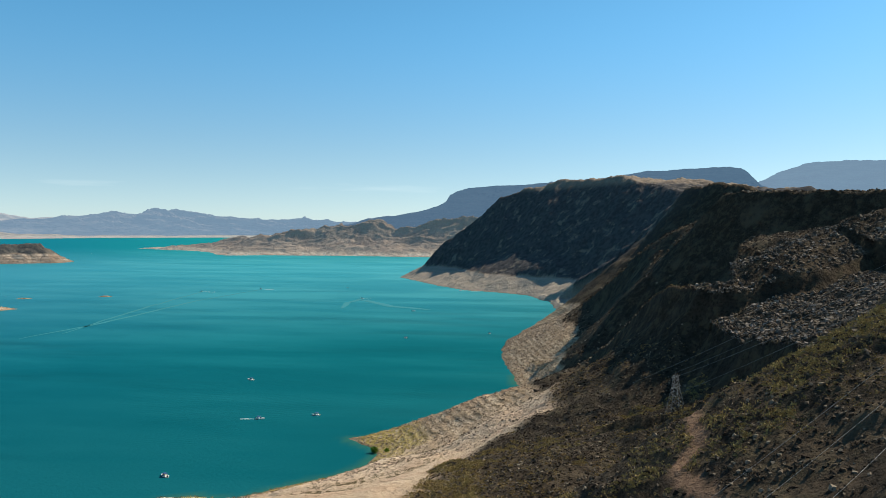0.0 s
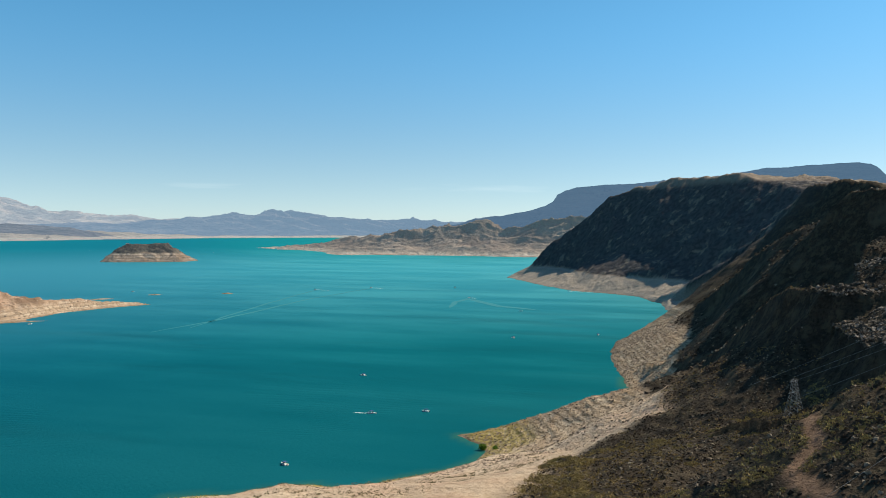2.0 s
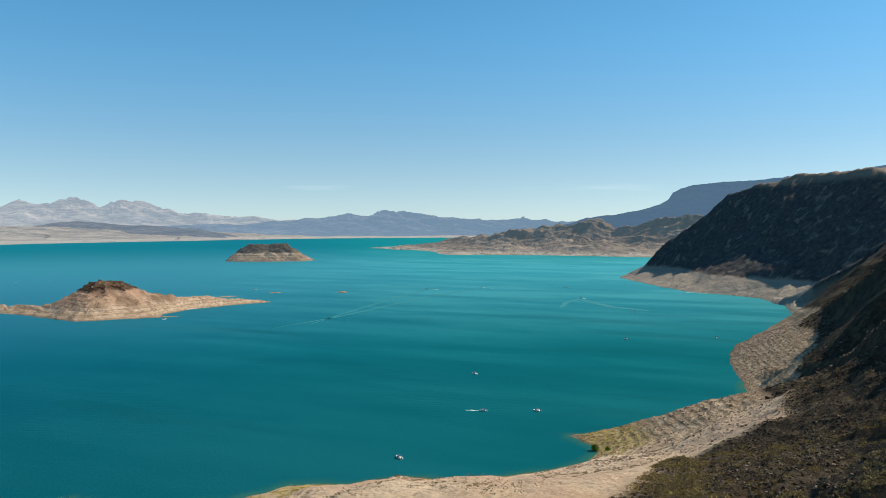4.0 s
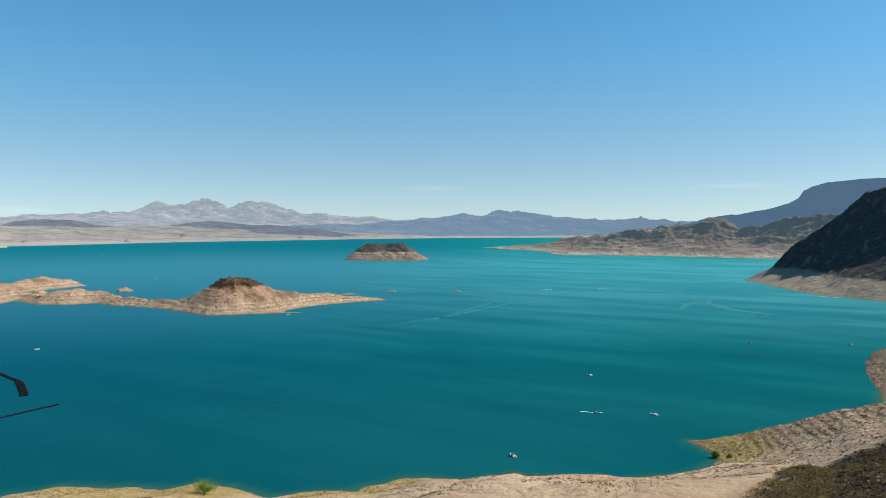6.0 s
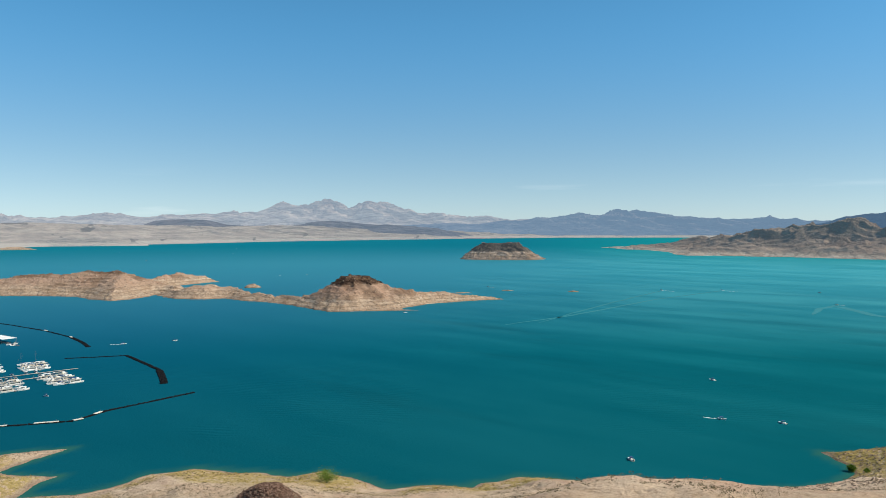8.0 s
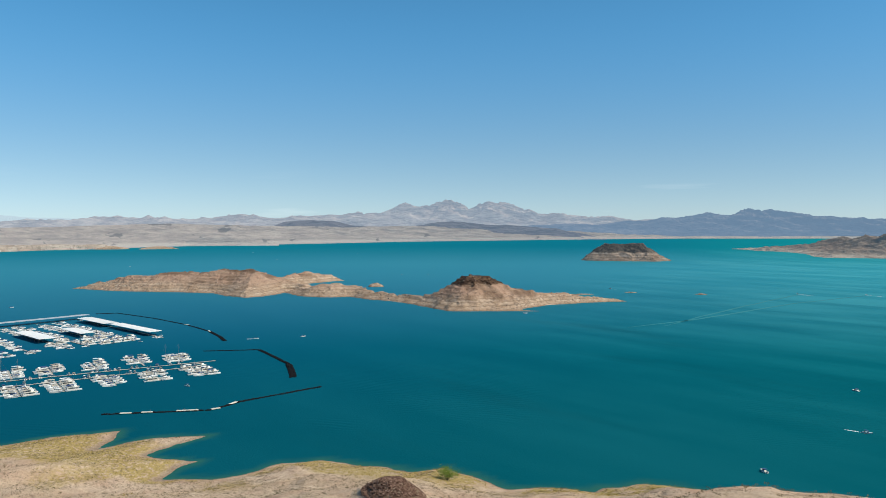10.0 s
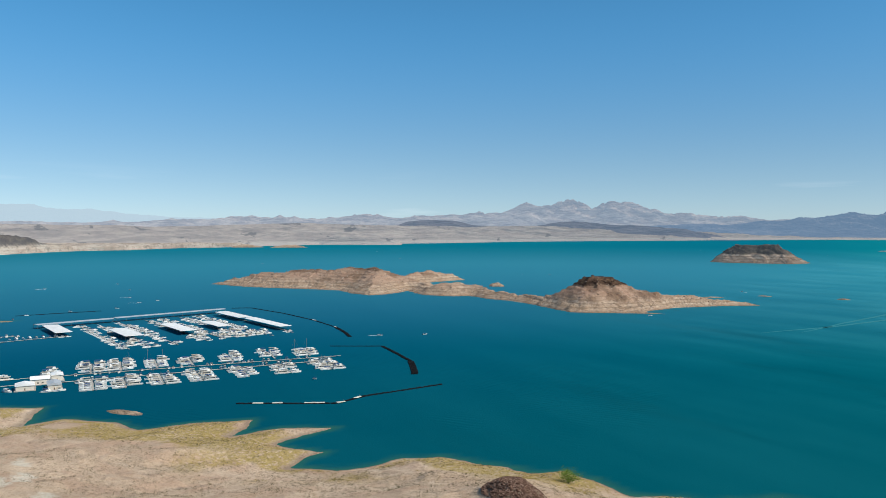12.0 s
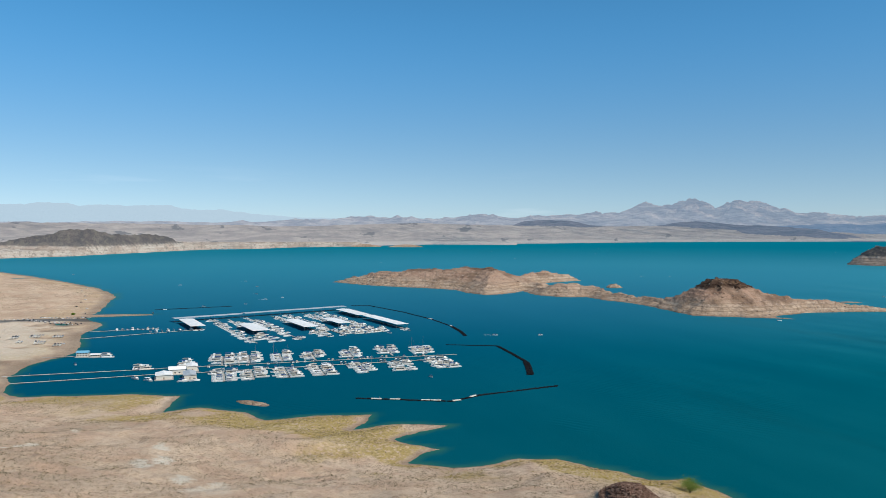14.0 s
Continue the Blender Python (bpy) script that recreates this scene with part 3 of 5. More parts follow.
def main_island(x, y):
    wx, wy = x + 12 * fbm(x, y, 80, 4, 3), y + 12 * fbm(x, y, 80, 4, 4)
    z = np.full(x.shape, -30.0)
    for pts, slope in ((ISLAND_WEST, 0.34), (ISLAND_MIDDLE, 0.5), (ISLAND_EAST, 0.42), (ISLAND_NORTH, 0.6), (ISLAND_CONE, 0.4)):
        z = np.maximum(z, crest(wx, wy, pts, 10, 0.3, slope, slope * 0.8))
    z = z + 3.5 * fbm(x, y, 60, 4, 8) * smooth(z, 2, 15) - 6 * (creased(x, y, 110, 3, 5) - 0.4) * smooth(z, 2, 25)
    z = z + 12 * (creased(x, y, 58, 5, 35) - 0.5) * smooth(z, 4, 20) + 1.5 * fbm(x, y, 14, 3, 36) * smooth(z, 3, 10)
    k = np.hypot(x + 1166, y - 955) / 64
    z = z + 16 * np.exp(-k**4) * (1 - 0.25 * k)
    spit = crest(wx, wy, [(-1060, 930, 6), (-1010, 985, 1.5), (-985, 1010, -1)], 4, 0.2, 0.15, 0.15)
    z = np.minimum(np.maximum(z, spit), inland(x + 5 * fbm(x, y, 30, 3, 6), y + 5 * fbm(x, y, 30, 3, 7), ISLAND_SHORE) * np.where(x > -1260, 0.75, 0.44))
    # ledges: short cliffs between benches
    tilt = 3.5 * fbm(x, y, 90, 3, 9)
    ledge = (z + tilt) / 6.5
    step = (np.floor(ledge) + smooth(ledge - np.floor(ledge), 0.55, 0.95)) * 6.5 - tilt
    z = z + 0.7 * (step - z) * smooth(z, 2, 7) * smooth(fbm(x, y, 120, 4, 38), -0.35, 0.05)
    return z + 2.2 * (creased(x, y, 20, 3, 39) - 0.45) * smooth(z, 2, 9) + 1.0 * fbm(x, y, 7, 3, 37) * smooth(z, 3, 10)


island("island", (-2300, -900, 300, 1400), 3.0, main_island, M["island"], "tan rocky island with a dark lava cap on its peak",
       cap=lambda x, y, z: np.maximum(smooth(z + 3 * fbm(x, y, 25, 3, 13), 42, 45) * (np.hypot(x + 1166, y - 955) < 95), np.maximum(0.55 * smooth(fbm(x, y, 48, 5, 12), 0.08, 0.30) * smooth(z, 8, 22), 0.75 * smooth(z + 6 * fbm(x, y, 30, 3, 14), 45, 50) * (x < -1500))), ring_top=(8, 30))


def rock_island(x, y):
    wx, wy = x + 25 * fbm(x, y, 120, 4, 3), y + 25 * fbm(x, y, 120, 4, 4)
    z = crest(wx, wy, [(-2560, 2985, 84), (-2470, 3045, 90), (-2410, 3090, 86)], 34, 0.12, 0.62, 0.62)
    z = np.minimum(z, 80 + 6 * fbm(x, y, 60, 3, 6)) - 22 * (creased(x, y, 100, 5, 15) - 0.4) * smooth(z, 2, 30) * (1 - smooth(z, 74, 86))
    return z + 2.5 * fbm(x, y, 25, 3, 8) + 1.2 * np.sin(z * 2 * math.pi / 9.0) * smooth(z, 3, 12) * (1 - smooth(z, 40, 50))


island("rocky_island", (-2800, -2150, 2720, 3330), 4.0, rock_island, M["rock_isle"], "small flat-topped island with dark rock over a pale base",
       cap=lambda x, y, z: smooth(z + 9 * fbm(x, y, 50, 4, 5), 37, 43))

PENINSULA = [(-3700, 5600, 4), (-3473, 5484, 15), (-2929, 5227, 72), (-2570, 5189, 129), (-2222, 5130, 146), (-1921, 5144, 177), (-1770, 5198, 225),
             (-1503, 5281, 249), (-1307, 5230, 195), (-1044, 5186, 213), (-789, 5231, 268), (-494, 5167, 246), (200, 5200, 300)]
PENINSULA_FRONT = [(-2700, 5000, 5), (-2420, 4600, 24), (-2100, 4350, 40), (-1850, 4420, 34), (-1500, 4500, 50), (-1200, 4560, 60), (-600, 4600, 70)]


PENINSULA_SHORE = [(-3653, 5680), (-2615, 4913), (-2300, 4500), (-2037, 4188), (-1850, 4215), (-1679, 4210), (-1310, 4142), (-978, 4169), (-200, 4150), (600, 4100),
                   (600, 6300), (-2600, 6200)]


def peninsula(x, y):
    wx, wy = x + 60 * fbm(x, y, 300, 4, 3), y + 60 * fbm(x, y, 300, 4, 4)
    z = crest(wx, wy, PENINSULA, 120, 0.5, 0.2, 0.3)
    z = np.maximum(z, crest(wx, wy, PENINSULA_FRONT, 60, 0.15, 0.16, 0.02))
    z = np.minimum(z, inland(wx, wy, PENINSULA_SHORE) * 0.22)
    land = smooth(z, -5, 60)
    return z + 80 * smooth(z, 20, 120) * (creased(x, y, 420, 6, 5) - 0.55) + 40 * land * (creased(x, y, 150, 5, 25) - 0.5)


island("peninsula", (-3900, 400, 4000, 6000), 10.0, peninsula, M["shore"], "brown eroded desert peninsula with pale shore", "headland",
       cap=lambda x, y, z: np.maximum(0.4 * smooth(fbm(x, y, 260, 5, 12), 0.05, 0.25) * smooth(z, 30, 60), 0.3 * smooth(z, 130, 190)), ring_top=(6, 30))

WEST_HILL = [(-5000, -1000, 30), (-5000, -800, 95), (-5000, -560, 125), (-5050, -300, 140), (-5100, 0, 140), (-5200, 300, 115), (-5400, 560, 82), (-5600, 850, 45), (-5900, 1300, 16), (-6200, 1600, 3)]


WEST_COAST = [(-3900, -1200), (-4255, -745), (-4507, -446), (-5047, -154), (-5760, 315), (-5858, 643), (-6335, 1058), (-6472, 1467), (-6700, 1700),
              (-9500, 2200), (-9500, -3000), (-3500, -3000)]


def west_headland(x, y):
    wx, wy = x + 40 * fbm(x, y, 250, 4, 3), y + 40 * fbm(x, y, 250, 4, 4)
    z = crest(wx, wy, WEST_HILL, 60, 0.3, 0.25, 0.1)
    d = inland(wx, wy, WEST_COAST)
    z = np.minimum(np.maximum(z, 30 + d * 0.012), d * 0.6)
    return z + 70 * smooth(z, 36, 75) * (creased(x, y, 260, 5, 5) - 0.5) + 3 * fbm(x, y, 60, 3, 6)


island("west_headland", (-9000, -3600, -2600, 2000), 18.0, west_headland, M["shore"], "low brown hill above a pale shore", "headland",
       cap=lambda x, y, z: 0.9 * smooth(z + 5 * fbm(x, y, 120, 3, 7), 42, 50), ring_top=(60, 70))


def mountain_range(name, far, crest_line, front, back, rough, mat, label, foot=0.0, seed=0, kind="structure", count=720, power=1.15, ragged=0.45, grain=0.22, scarp=0.0):
    """A range along azimuths (degrees left of +y) and heights (degrees above the eye), seen from far over the lake.
    far: the crest's distance, or rows of azimuth and distance."""
    crest_line = sorted(crest_line)
    az = np.linspace(crest_line[0][0], crest_line[-1][0], count)
    rows = sorted(far) if isinstance(far, list) else [(0, far)]
    dist = np.interp(az, [c[0] for c in rows], [c[1] for c in rows])
    top = 150 + dist * np.tan(np.radians(np.interp(az, [c[0] for c in crest_line], [c[1] for c in crest_line])))
    jag = fbm(az * 100, 0 * az, 130, 6, seed + 50, 0.55)
    top = top + rough * ragged * jag * smooth(top, 450, 900)
    across = np.sign(np.linspace(-1, 1, 81)) * np.abs(np.linspace(-1, 1, 81)) ** 1.3
    a, u = np.meshgrid(np.radians(az), across)
    r = np.interp(np.degrees(a), az, dist) + np.where(u < 0, u * front, u * back)
    x, y = (-np.sin(a) * r), (np.cos(a) * r)
    size = front * grain
    warp = fbm(x, y, size, 4, seed + 2)
    z = foot + (np.interp(np.degrees(a), az, top) - foot) * np.clip(1 - np.abs(u), 0, 1) ** power
    # a cliff under the rim, with talus below
    z = z - scarp * (z - foot) * smooth(np.abs(u), 0.0, 0.06) * (1 - np.abs(u))
    relief = np.clip(1 - u * u, 0, 1) * (0.25 + 0.75 * np.clip(np.abs(u) * 4, 0, 1))
    z = z + rough * relief * (creased(x + warp * size * 0.3, y + warp * size * 0.3, size, 6, seed) - 0.5) * np.clip((z - foot) / rough, 0, 1)
    i = np.arange(a.size).reshape(a.shape)
    quads = np.stack([i[:-1, :-1], i[:-1, 1:], i[1:, 1:], i[1:, :-1]], -1).reshape(-1, 4)
    v = np.stack([x.ravel(), y.ravel(), z.ravel()], 1)
    zero = 0 * v[:, 2]
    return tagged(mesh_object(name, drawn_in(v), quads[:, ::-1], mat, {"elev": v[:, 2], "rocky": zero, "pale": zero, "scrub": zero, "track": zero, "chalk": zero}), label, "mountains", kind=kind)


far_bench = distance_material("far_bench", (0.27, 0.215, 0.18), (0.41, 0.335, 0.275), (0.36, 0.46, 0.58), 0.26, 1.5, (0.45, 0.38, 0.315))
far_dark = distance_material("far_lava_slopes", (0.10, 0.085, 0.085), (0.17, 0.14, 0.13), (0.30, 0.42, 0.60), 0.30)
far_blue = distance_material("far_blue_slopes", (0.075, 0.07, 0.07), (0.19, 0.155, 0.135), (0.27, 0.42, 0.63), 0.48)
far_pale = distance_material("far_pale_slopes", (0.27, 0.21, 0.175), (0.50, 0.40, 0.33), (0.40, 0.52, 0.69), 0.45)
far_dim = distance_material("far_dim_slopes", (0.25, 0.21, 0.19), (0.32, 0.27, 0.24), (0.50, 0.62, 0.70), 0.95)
# mesa: dark rock over tan talus, their shade and sun painted in too
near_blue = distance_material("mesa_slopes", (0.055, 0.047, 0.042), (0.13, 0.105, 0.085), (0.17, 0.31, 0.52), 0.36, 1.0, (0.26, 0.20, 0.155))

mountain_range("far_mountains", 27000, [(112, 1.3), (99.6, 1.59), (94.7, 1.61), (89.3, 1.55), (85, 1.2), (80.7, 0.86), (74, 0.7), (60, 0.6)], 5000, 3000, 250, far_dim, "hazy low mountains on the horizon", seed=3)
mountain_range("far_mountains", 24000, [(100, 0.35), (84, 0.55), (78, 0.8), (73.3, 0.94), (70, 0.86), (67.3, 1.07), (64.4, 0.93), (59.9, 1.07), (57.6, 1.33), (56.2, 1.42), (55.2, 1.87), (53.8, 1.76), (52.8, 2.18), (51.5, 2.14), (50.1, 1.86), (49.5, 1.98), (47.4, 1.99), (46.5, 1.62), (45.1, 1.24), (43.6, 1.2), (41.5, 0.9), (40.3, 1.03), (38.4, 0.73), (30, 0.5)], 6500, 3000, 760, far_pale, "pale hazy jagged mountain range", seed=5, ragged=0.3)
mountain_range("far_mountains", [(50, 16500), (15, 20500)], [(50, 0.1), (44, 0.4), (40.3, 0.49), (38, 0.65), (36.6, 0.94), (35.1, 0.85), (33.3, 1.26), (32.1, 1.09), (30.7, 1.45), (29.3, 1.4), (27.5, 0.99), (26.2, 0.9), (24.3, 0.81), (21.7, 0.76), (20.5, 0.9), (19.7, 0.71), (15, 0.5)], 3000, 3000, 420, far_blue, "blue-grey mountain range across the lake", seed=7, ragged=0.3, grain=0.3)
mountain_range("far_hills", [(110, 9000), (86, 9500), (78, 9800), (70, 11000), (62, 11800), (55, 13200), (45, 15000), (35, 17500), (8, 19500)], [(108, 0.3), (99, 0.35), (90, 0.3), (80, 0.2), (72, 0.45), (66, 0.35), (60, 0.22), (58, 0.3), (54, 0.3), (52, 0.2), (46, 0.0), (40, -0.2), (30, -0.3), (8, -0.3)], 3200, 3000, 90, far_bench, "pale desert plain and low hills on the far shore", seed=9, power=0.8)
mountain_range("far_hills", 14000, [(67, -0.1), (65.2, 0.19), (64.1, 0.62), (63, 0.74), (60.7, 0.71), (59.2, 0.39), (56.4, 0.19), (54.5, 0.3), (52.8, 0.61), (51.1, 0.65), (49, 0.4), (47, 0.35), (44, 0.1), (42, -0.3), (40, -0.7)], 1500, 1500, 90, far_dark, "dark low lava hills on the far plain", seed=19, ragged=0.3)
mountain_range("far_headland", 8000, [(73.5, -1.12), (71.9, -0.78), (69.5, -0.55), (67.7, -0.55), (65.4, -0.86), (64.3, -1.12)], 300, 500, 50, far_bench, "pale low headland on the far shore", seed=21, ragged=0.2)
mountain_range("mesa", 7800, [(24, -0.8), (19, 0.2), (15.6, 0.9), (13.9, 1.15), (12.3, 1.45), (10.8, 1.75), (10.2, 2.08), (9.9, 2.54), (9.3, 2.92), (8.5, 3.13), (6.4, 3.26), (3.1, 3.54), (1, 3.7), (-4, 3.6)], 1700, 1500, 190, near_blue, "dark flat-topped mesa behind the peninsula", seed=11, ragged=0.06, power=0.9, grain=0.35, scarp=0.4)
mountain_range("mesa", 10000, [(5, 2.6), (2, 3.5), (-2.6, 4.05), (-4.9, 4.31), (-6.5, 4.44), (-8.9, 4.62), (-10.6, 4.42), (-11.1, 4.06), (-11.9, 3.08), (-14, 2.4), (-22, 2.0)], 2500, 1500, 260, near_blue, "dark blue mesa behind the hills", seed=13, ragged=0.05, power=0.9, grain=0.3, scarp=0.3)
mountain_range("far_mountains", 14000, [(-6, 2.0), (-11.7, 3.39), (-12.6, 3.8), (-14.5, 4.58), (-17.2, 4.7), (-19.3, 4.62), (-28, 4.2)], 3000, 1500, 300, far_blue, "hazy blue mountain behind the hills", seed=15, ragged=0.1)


# ---- things ----


def plain(name, color, rough=0.5, vary=0.12, metal=0.0, grain=1.5, spec=0.4):
    """Paint, wood or metal with a slight difference from object to object and blotches."""
    n = Nodes(name)
    n.bsdf.inputs["Specular IOR Level"].default_value = spec
    info = n.nt.nodes.new("ShaderNodeObjectInfo")
    tone = n.ramp(info.outputs["Random"], 0, 1, 1 - vary, 1 + vary * 0.4)
    tone = n.math("MULTIPLY", tone, n.ramp(n.noise(grain, 4), 0.3, 0.7, 0.86, 1.04))
    mix = n.node("ShaderNodeVectorMath", Vector=color)
    mix.node.operation = "SCALE"
    n.put(mix.node.inputs["Scale"], tone)
    return n.done(mix, rough, None, metal)


def glassy(name):
    n = Nodes(name)
    n.bsdf.inputs["Specular IOR Level"].default_value = 0.6
    return n.done(n.mix(n.noise(0.7, 2), (0.012, 0.016, 0.02), (0.03, 0.04, 0.05)), 0.12)


M.update({
    "gelcoat": plain("white_gelcoat", (0.78, 0.755, 0.71), 0.3, 0.25),
    "cream": plain("cream_panel", (0.66, 0.60, 0.51), 0.5),
    "roof_white": plain("white_roof_sheet", (0.80, 0.775, 0.735), 0.45, 0.05, grain=0.2),
    "roof_grey": plain("grey_roof_sheet", (0.40, 0.42, 0.44), 0.5, 0.06, grain=0.2),
    "roof_blue": plain("blue_roof_sheet", (0.18, 0.42, 0.58), 0.5),
    "canvas_blue": plain("blue_canvas", (0.03, 0.07, 0.18), 0.9),
    "canvas_tan": plain("tan_canvas", (0.48, 0.41, 0.32), 0.9, 0.3),
    "canvas_red": plain("red_paint", (0.30, 0.025, 0.03), 0.5),
    "glass": glassy("dark_glass"),
    "deck": plain("weathered_dock_boards", (0.40, 0.37, 0.33), 0.85, 0.15),
    "float": plain("dark_float", (0.012, 0.012, 0.014), 0.95, 0.15, spec=0.05),
    "steel": plain("galvanised_steel", (0.18, 0.185, 0.19), 0.6, 0.08, 0.1),
    "wire": plain("aluminium_cable", (0.27, 0.275, 0.285), 0.6, 0.05, 0.2),
    "rubber": plain("black_rubber", (0.02, 0.02, 0.02), 0.8),
    "car_white": plain("white_car_paint", (0.75, 0.75, 0.75), 0.25, 0.1),
    "car_silver": plain("silver_car_paint", (0.35, 0.36, 0.38), 0.3, 0.4, 0.4),
    "car_dark": plain("dark_car_paint", (0.04, 0.045, 0.055), 0.25, 0.5),
    "bark": plain("grey_bark", (0.13, 0.10, 0.075), 0.9),
    "wood": plain("brown_wood", (0.20, 0.12, 0.07), 0.8),
})


def part(name, bm, mat, parent, label=""):
    me = bpy.data.meshes.new(name)
    bmesh.ops.recalc_face_normals(bm, faces=bm.faces)
    bm.to_mesh(me)
    bm.free()
    me.materials.append(mat)
    ob = new(name, me)
    ob.parent = parent
    if label:
        ob["label"] = label
    return ob


def block(bm, x0, x1, y0, y1, z0, z1, taper=0.0, lean=0.0):
    """A box into bm; taper draws its top in, lean shifts the top's fore edge."""
    t = taper
    pts = [(x0, y0, z0), (x1, y0, z0), (x1, y1, z0), (x0, y1, z0),
           (x0 + t, y0 + t, z1), (x1 - t - lean, y0 + t, z1), (x1 - t - lean, y1 - t, z1), (x0 + t, y1 - t, z1)]
    v = [bm.verts.new(p) for p in pts]
    for f in ((3, 2, 1, 0), (4, 5, 6, 7), (0, 1, 5, 4), (1, 2, 6, 5), (2, 3, 7, 6), (3, 0, 4, 7)):
        bm.faces.new([v[k] for k in f])
    return v


def blocks(*rows):
    bm = bmesh.new()
    for r in rows:
        block(bm, *r)
    return bm


def softened(bm, width):
    bmesh.ops.bevel(bm, geom=bm.edges[:], offset=width, segments=1, affect="EDGES")
    return bm


def rod(bm, a, b, r, sides=5):
    a, b = Vector(a), Vector(b)
    way = (b - a).normalized()
    u = way.orthogonal().normalized()
    w = way.cross(u)
    ring = [[bm.verts.new(p + r * (u * math.cos(2 * math.pi * k / sides) + w * math.sin(2 * math.pi * k / sides))) for k in range(sides)] for p in (a, b)]
    for k in range(sides):
        bm.faces.new((ring[0][k], ring[0][(k + 1) % sides], ring[1][(k + 1) % sides], ring[1][k]))
    bm.faces.new(ring[0][::-1])
    bm.faces.new(ring[1])


def rods(rows, r, sides=5):
    bm = bmesh.new()
    for a, b in rows:
        rod(bm, a, b, r, sides)
    return bm


def hull(length, beam, height, draft=0.35, blunt=0.0):
    """A boat's hull with a pointed bow towards +x, a sheer line, a chine and a deck."""
    bm = bmesh.new()
    rings = []
    for k in range(8):
        u = k / 7
        wide = beam / 2 * (1 - max(0, u - 0.45) ** 2 * (3.1 - 2.4 * blunt))
        top = height * (1 + 0.35 * max(0, u - 0.4) ** 2 * 2)
        x = -length / 2 + length * u
        rings.append([bm.verts.new(p) for p in ((x, -wide, top), (x - 0.02 * length * u, -wide * 0.86, 0.05), (x - 0.05 * length * u, 0, -draft * (1 - u * 0.6)),
                                                (x - 0.02 * length * u, wide * 0.86, 0.05), (x, wide, top), (x, 0, top + 0.08))])
    for a, b in zip(rings, rings[1:]):
        for k in range(6):
            bm.faces.new((a[k], b[k], b[(k + 1) % 6], a[(k + 1) % 6]))
    bm.faces.new(rings[0][::-1])
    bm.faces.new(rings[-1])
    return bm


def bent(pts, r):
    """One tube bent through points."""
    bm = bmesh.new()
    rings = [[bm.verts.new((x + dx * r, y + dy * r, z + dz * r)) for dx, dy, dz in ((1, 0, 0.5), (0, 1, -0.5), (-1, 0, 0.5), (0, -1, -0.5))] for x, y, z in pts]
    for a, b in zip(rings, rings[1:]):
        for k in range(4):
            bm.faces.new((a[k], b[k], b[(k + 1) % 4], a[(k + 1) % 4]))
    return bm


def hoop(x0, x1, y, z0, z1):
    return [(x0, -y, z0), (x0, -y, z1), (x1, -y, z1), (x1, -y, z0), (x1, -y, z1 - 0.1), (x1, y, z1 - 0.1), (x1, y, z0), (x1, y, z1), (x0, y, z1), (x0, y, z0)]


def thing(name, label, category, group="", at=None):
    ob = tagged(new(name), label, category, group)
    if at is not None:
        ob.matrix_basis = at
    return ob


# ---- boats ----


def houseboat(at, group, canopy="canvas_tan", cabin="gelcoat", tint="tan"):
    t = thing("houseboat", f"white two-storey houseboat with dark windows and {tint} canopy at dock", "houseboat", group, at)
    part("hull", hull(14.5, 4.8, 0.9, 0.4, 1.0), M["gelcoat"], t)
    cab = part("cabin", softened(blocks((-6.3, 4.2, -2.1, 2.1, 0.9, 3.3, 0.12, 0.5)), 0.12), M[cabin], t)
    for y in (-2.06, 2.02):
        part("window_band", blocks((-5.4, 3.2, y, y + 0.05, 1.9, 2.7)), M["glass"], cab, "dark glass")
    part("upper_deck", softened(blocks((-6.8, 5.2, -2.4, 2.4, 3.3, 3.5)), 0.06), M["cream"], t)
    helm = part("helm_cabin", softened(blocks((-0.5, 3.0, -1.4, 1.4, 3.5, 5.2, 0.1, 0.4)), 0.1), M["gelcoat"], t)
    part("helm_window", blocks((2.62, 2.72, -1.2, 1.2, 4.2, 4.9)), M["glass"], helm, "dark glass")
    top = part("canopy", softened(blocks((-6.2, 0.2, -2.1, 2.1, 5.2, 5.34)), 0.04), M[canopy], t)
    part("canopy_frame", bent(hoop(-6.0, -0.4, 2.0, 3.5, 5.2), 0.06), M["steel"], top)
    part("rail", bent([(0.2, -2.3, 3.5), (0.2, -2.3, 4.4), (5.0, -2.3, 4.4), (5.0, 2.3, 4.4), (0.2, 2.3, 4.4), (0.2, 2.3, 3.5)], 0.05), M["steel"], t)
    return t


def cruiser(at, group, top="canvas_tan", tint="tan"):
    t = thing("cabin_cruiser", f"white cabin cruiser with raked windscreen and {tint} canvas top at dock", "boat", group, at)
    part("hull", hull(10.8, 3.5, 1.3, 0.5), M["gelcoat"], t)
    for y in (-1.765, 1.745):
        part("stripe", blocks((-5.2, 0.2, y, y + 0.02, 0.75, 0.95)), M["canvas_blue"], t)
    cab = part("cabin", softened(blocks((-1.4, 3.0, -1.35, 1.35, 1.3, 2.5, 0.15, 1.2)), 0.1), M["gelcoat"], t)
    part("windscreen", softened(blocks((-1.6, 1.2, -1.3, 1.3, 2.45, 3.1, 0.18, 0.5)), 0.05), M["glass"], cab, "dark raked glass")
    part("canvas_top", softened(blocks((-4.4, 0.4, -1.45, 1.45, 3.1, 3.3, 0.1)), 0.06), M[top], t)
    part("top_frame", bent(hoop(-4.1, -2.4, 1.35, 1.3, 3.1), 0.05), M["steel"], t)
    part("swim_platform", blocks((-6.2, -5.3, -1.4, 1.4, 0.3, 0.42)), M["cream"], t)
    return t


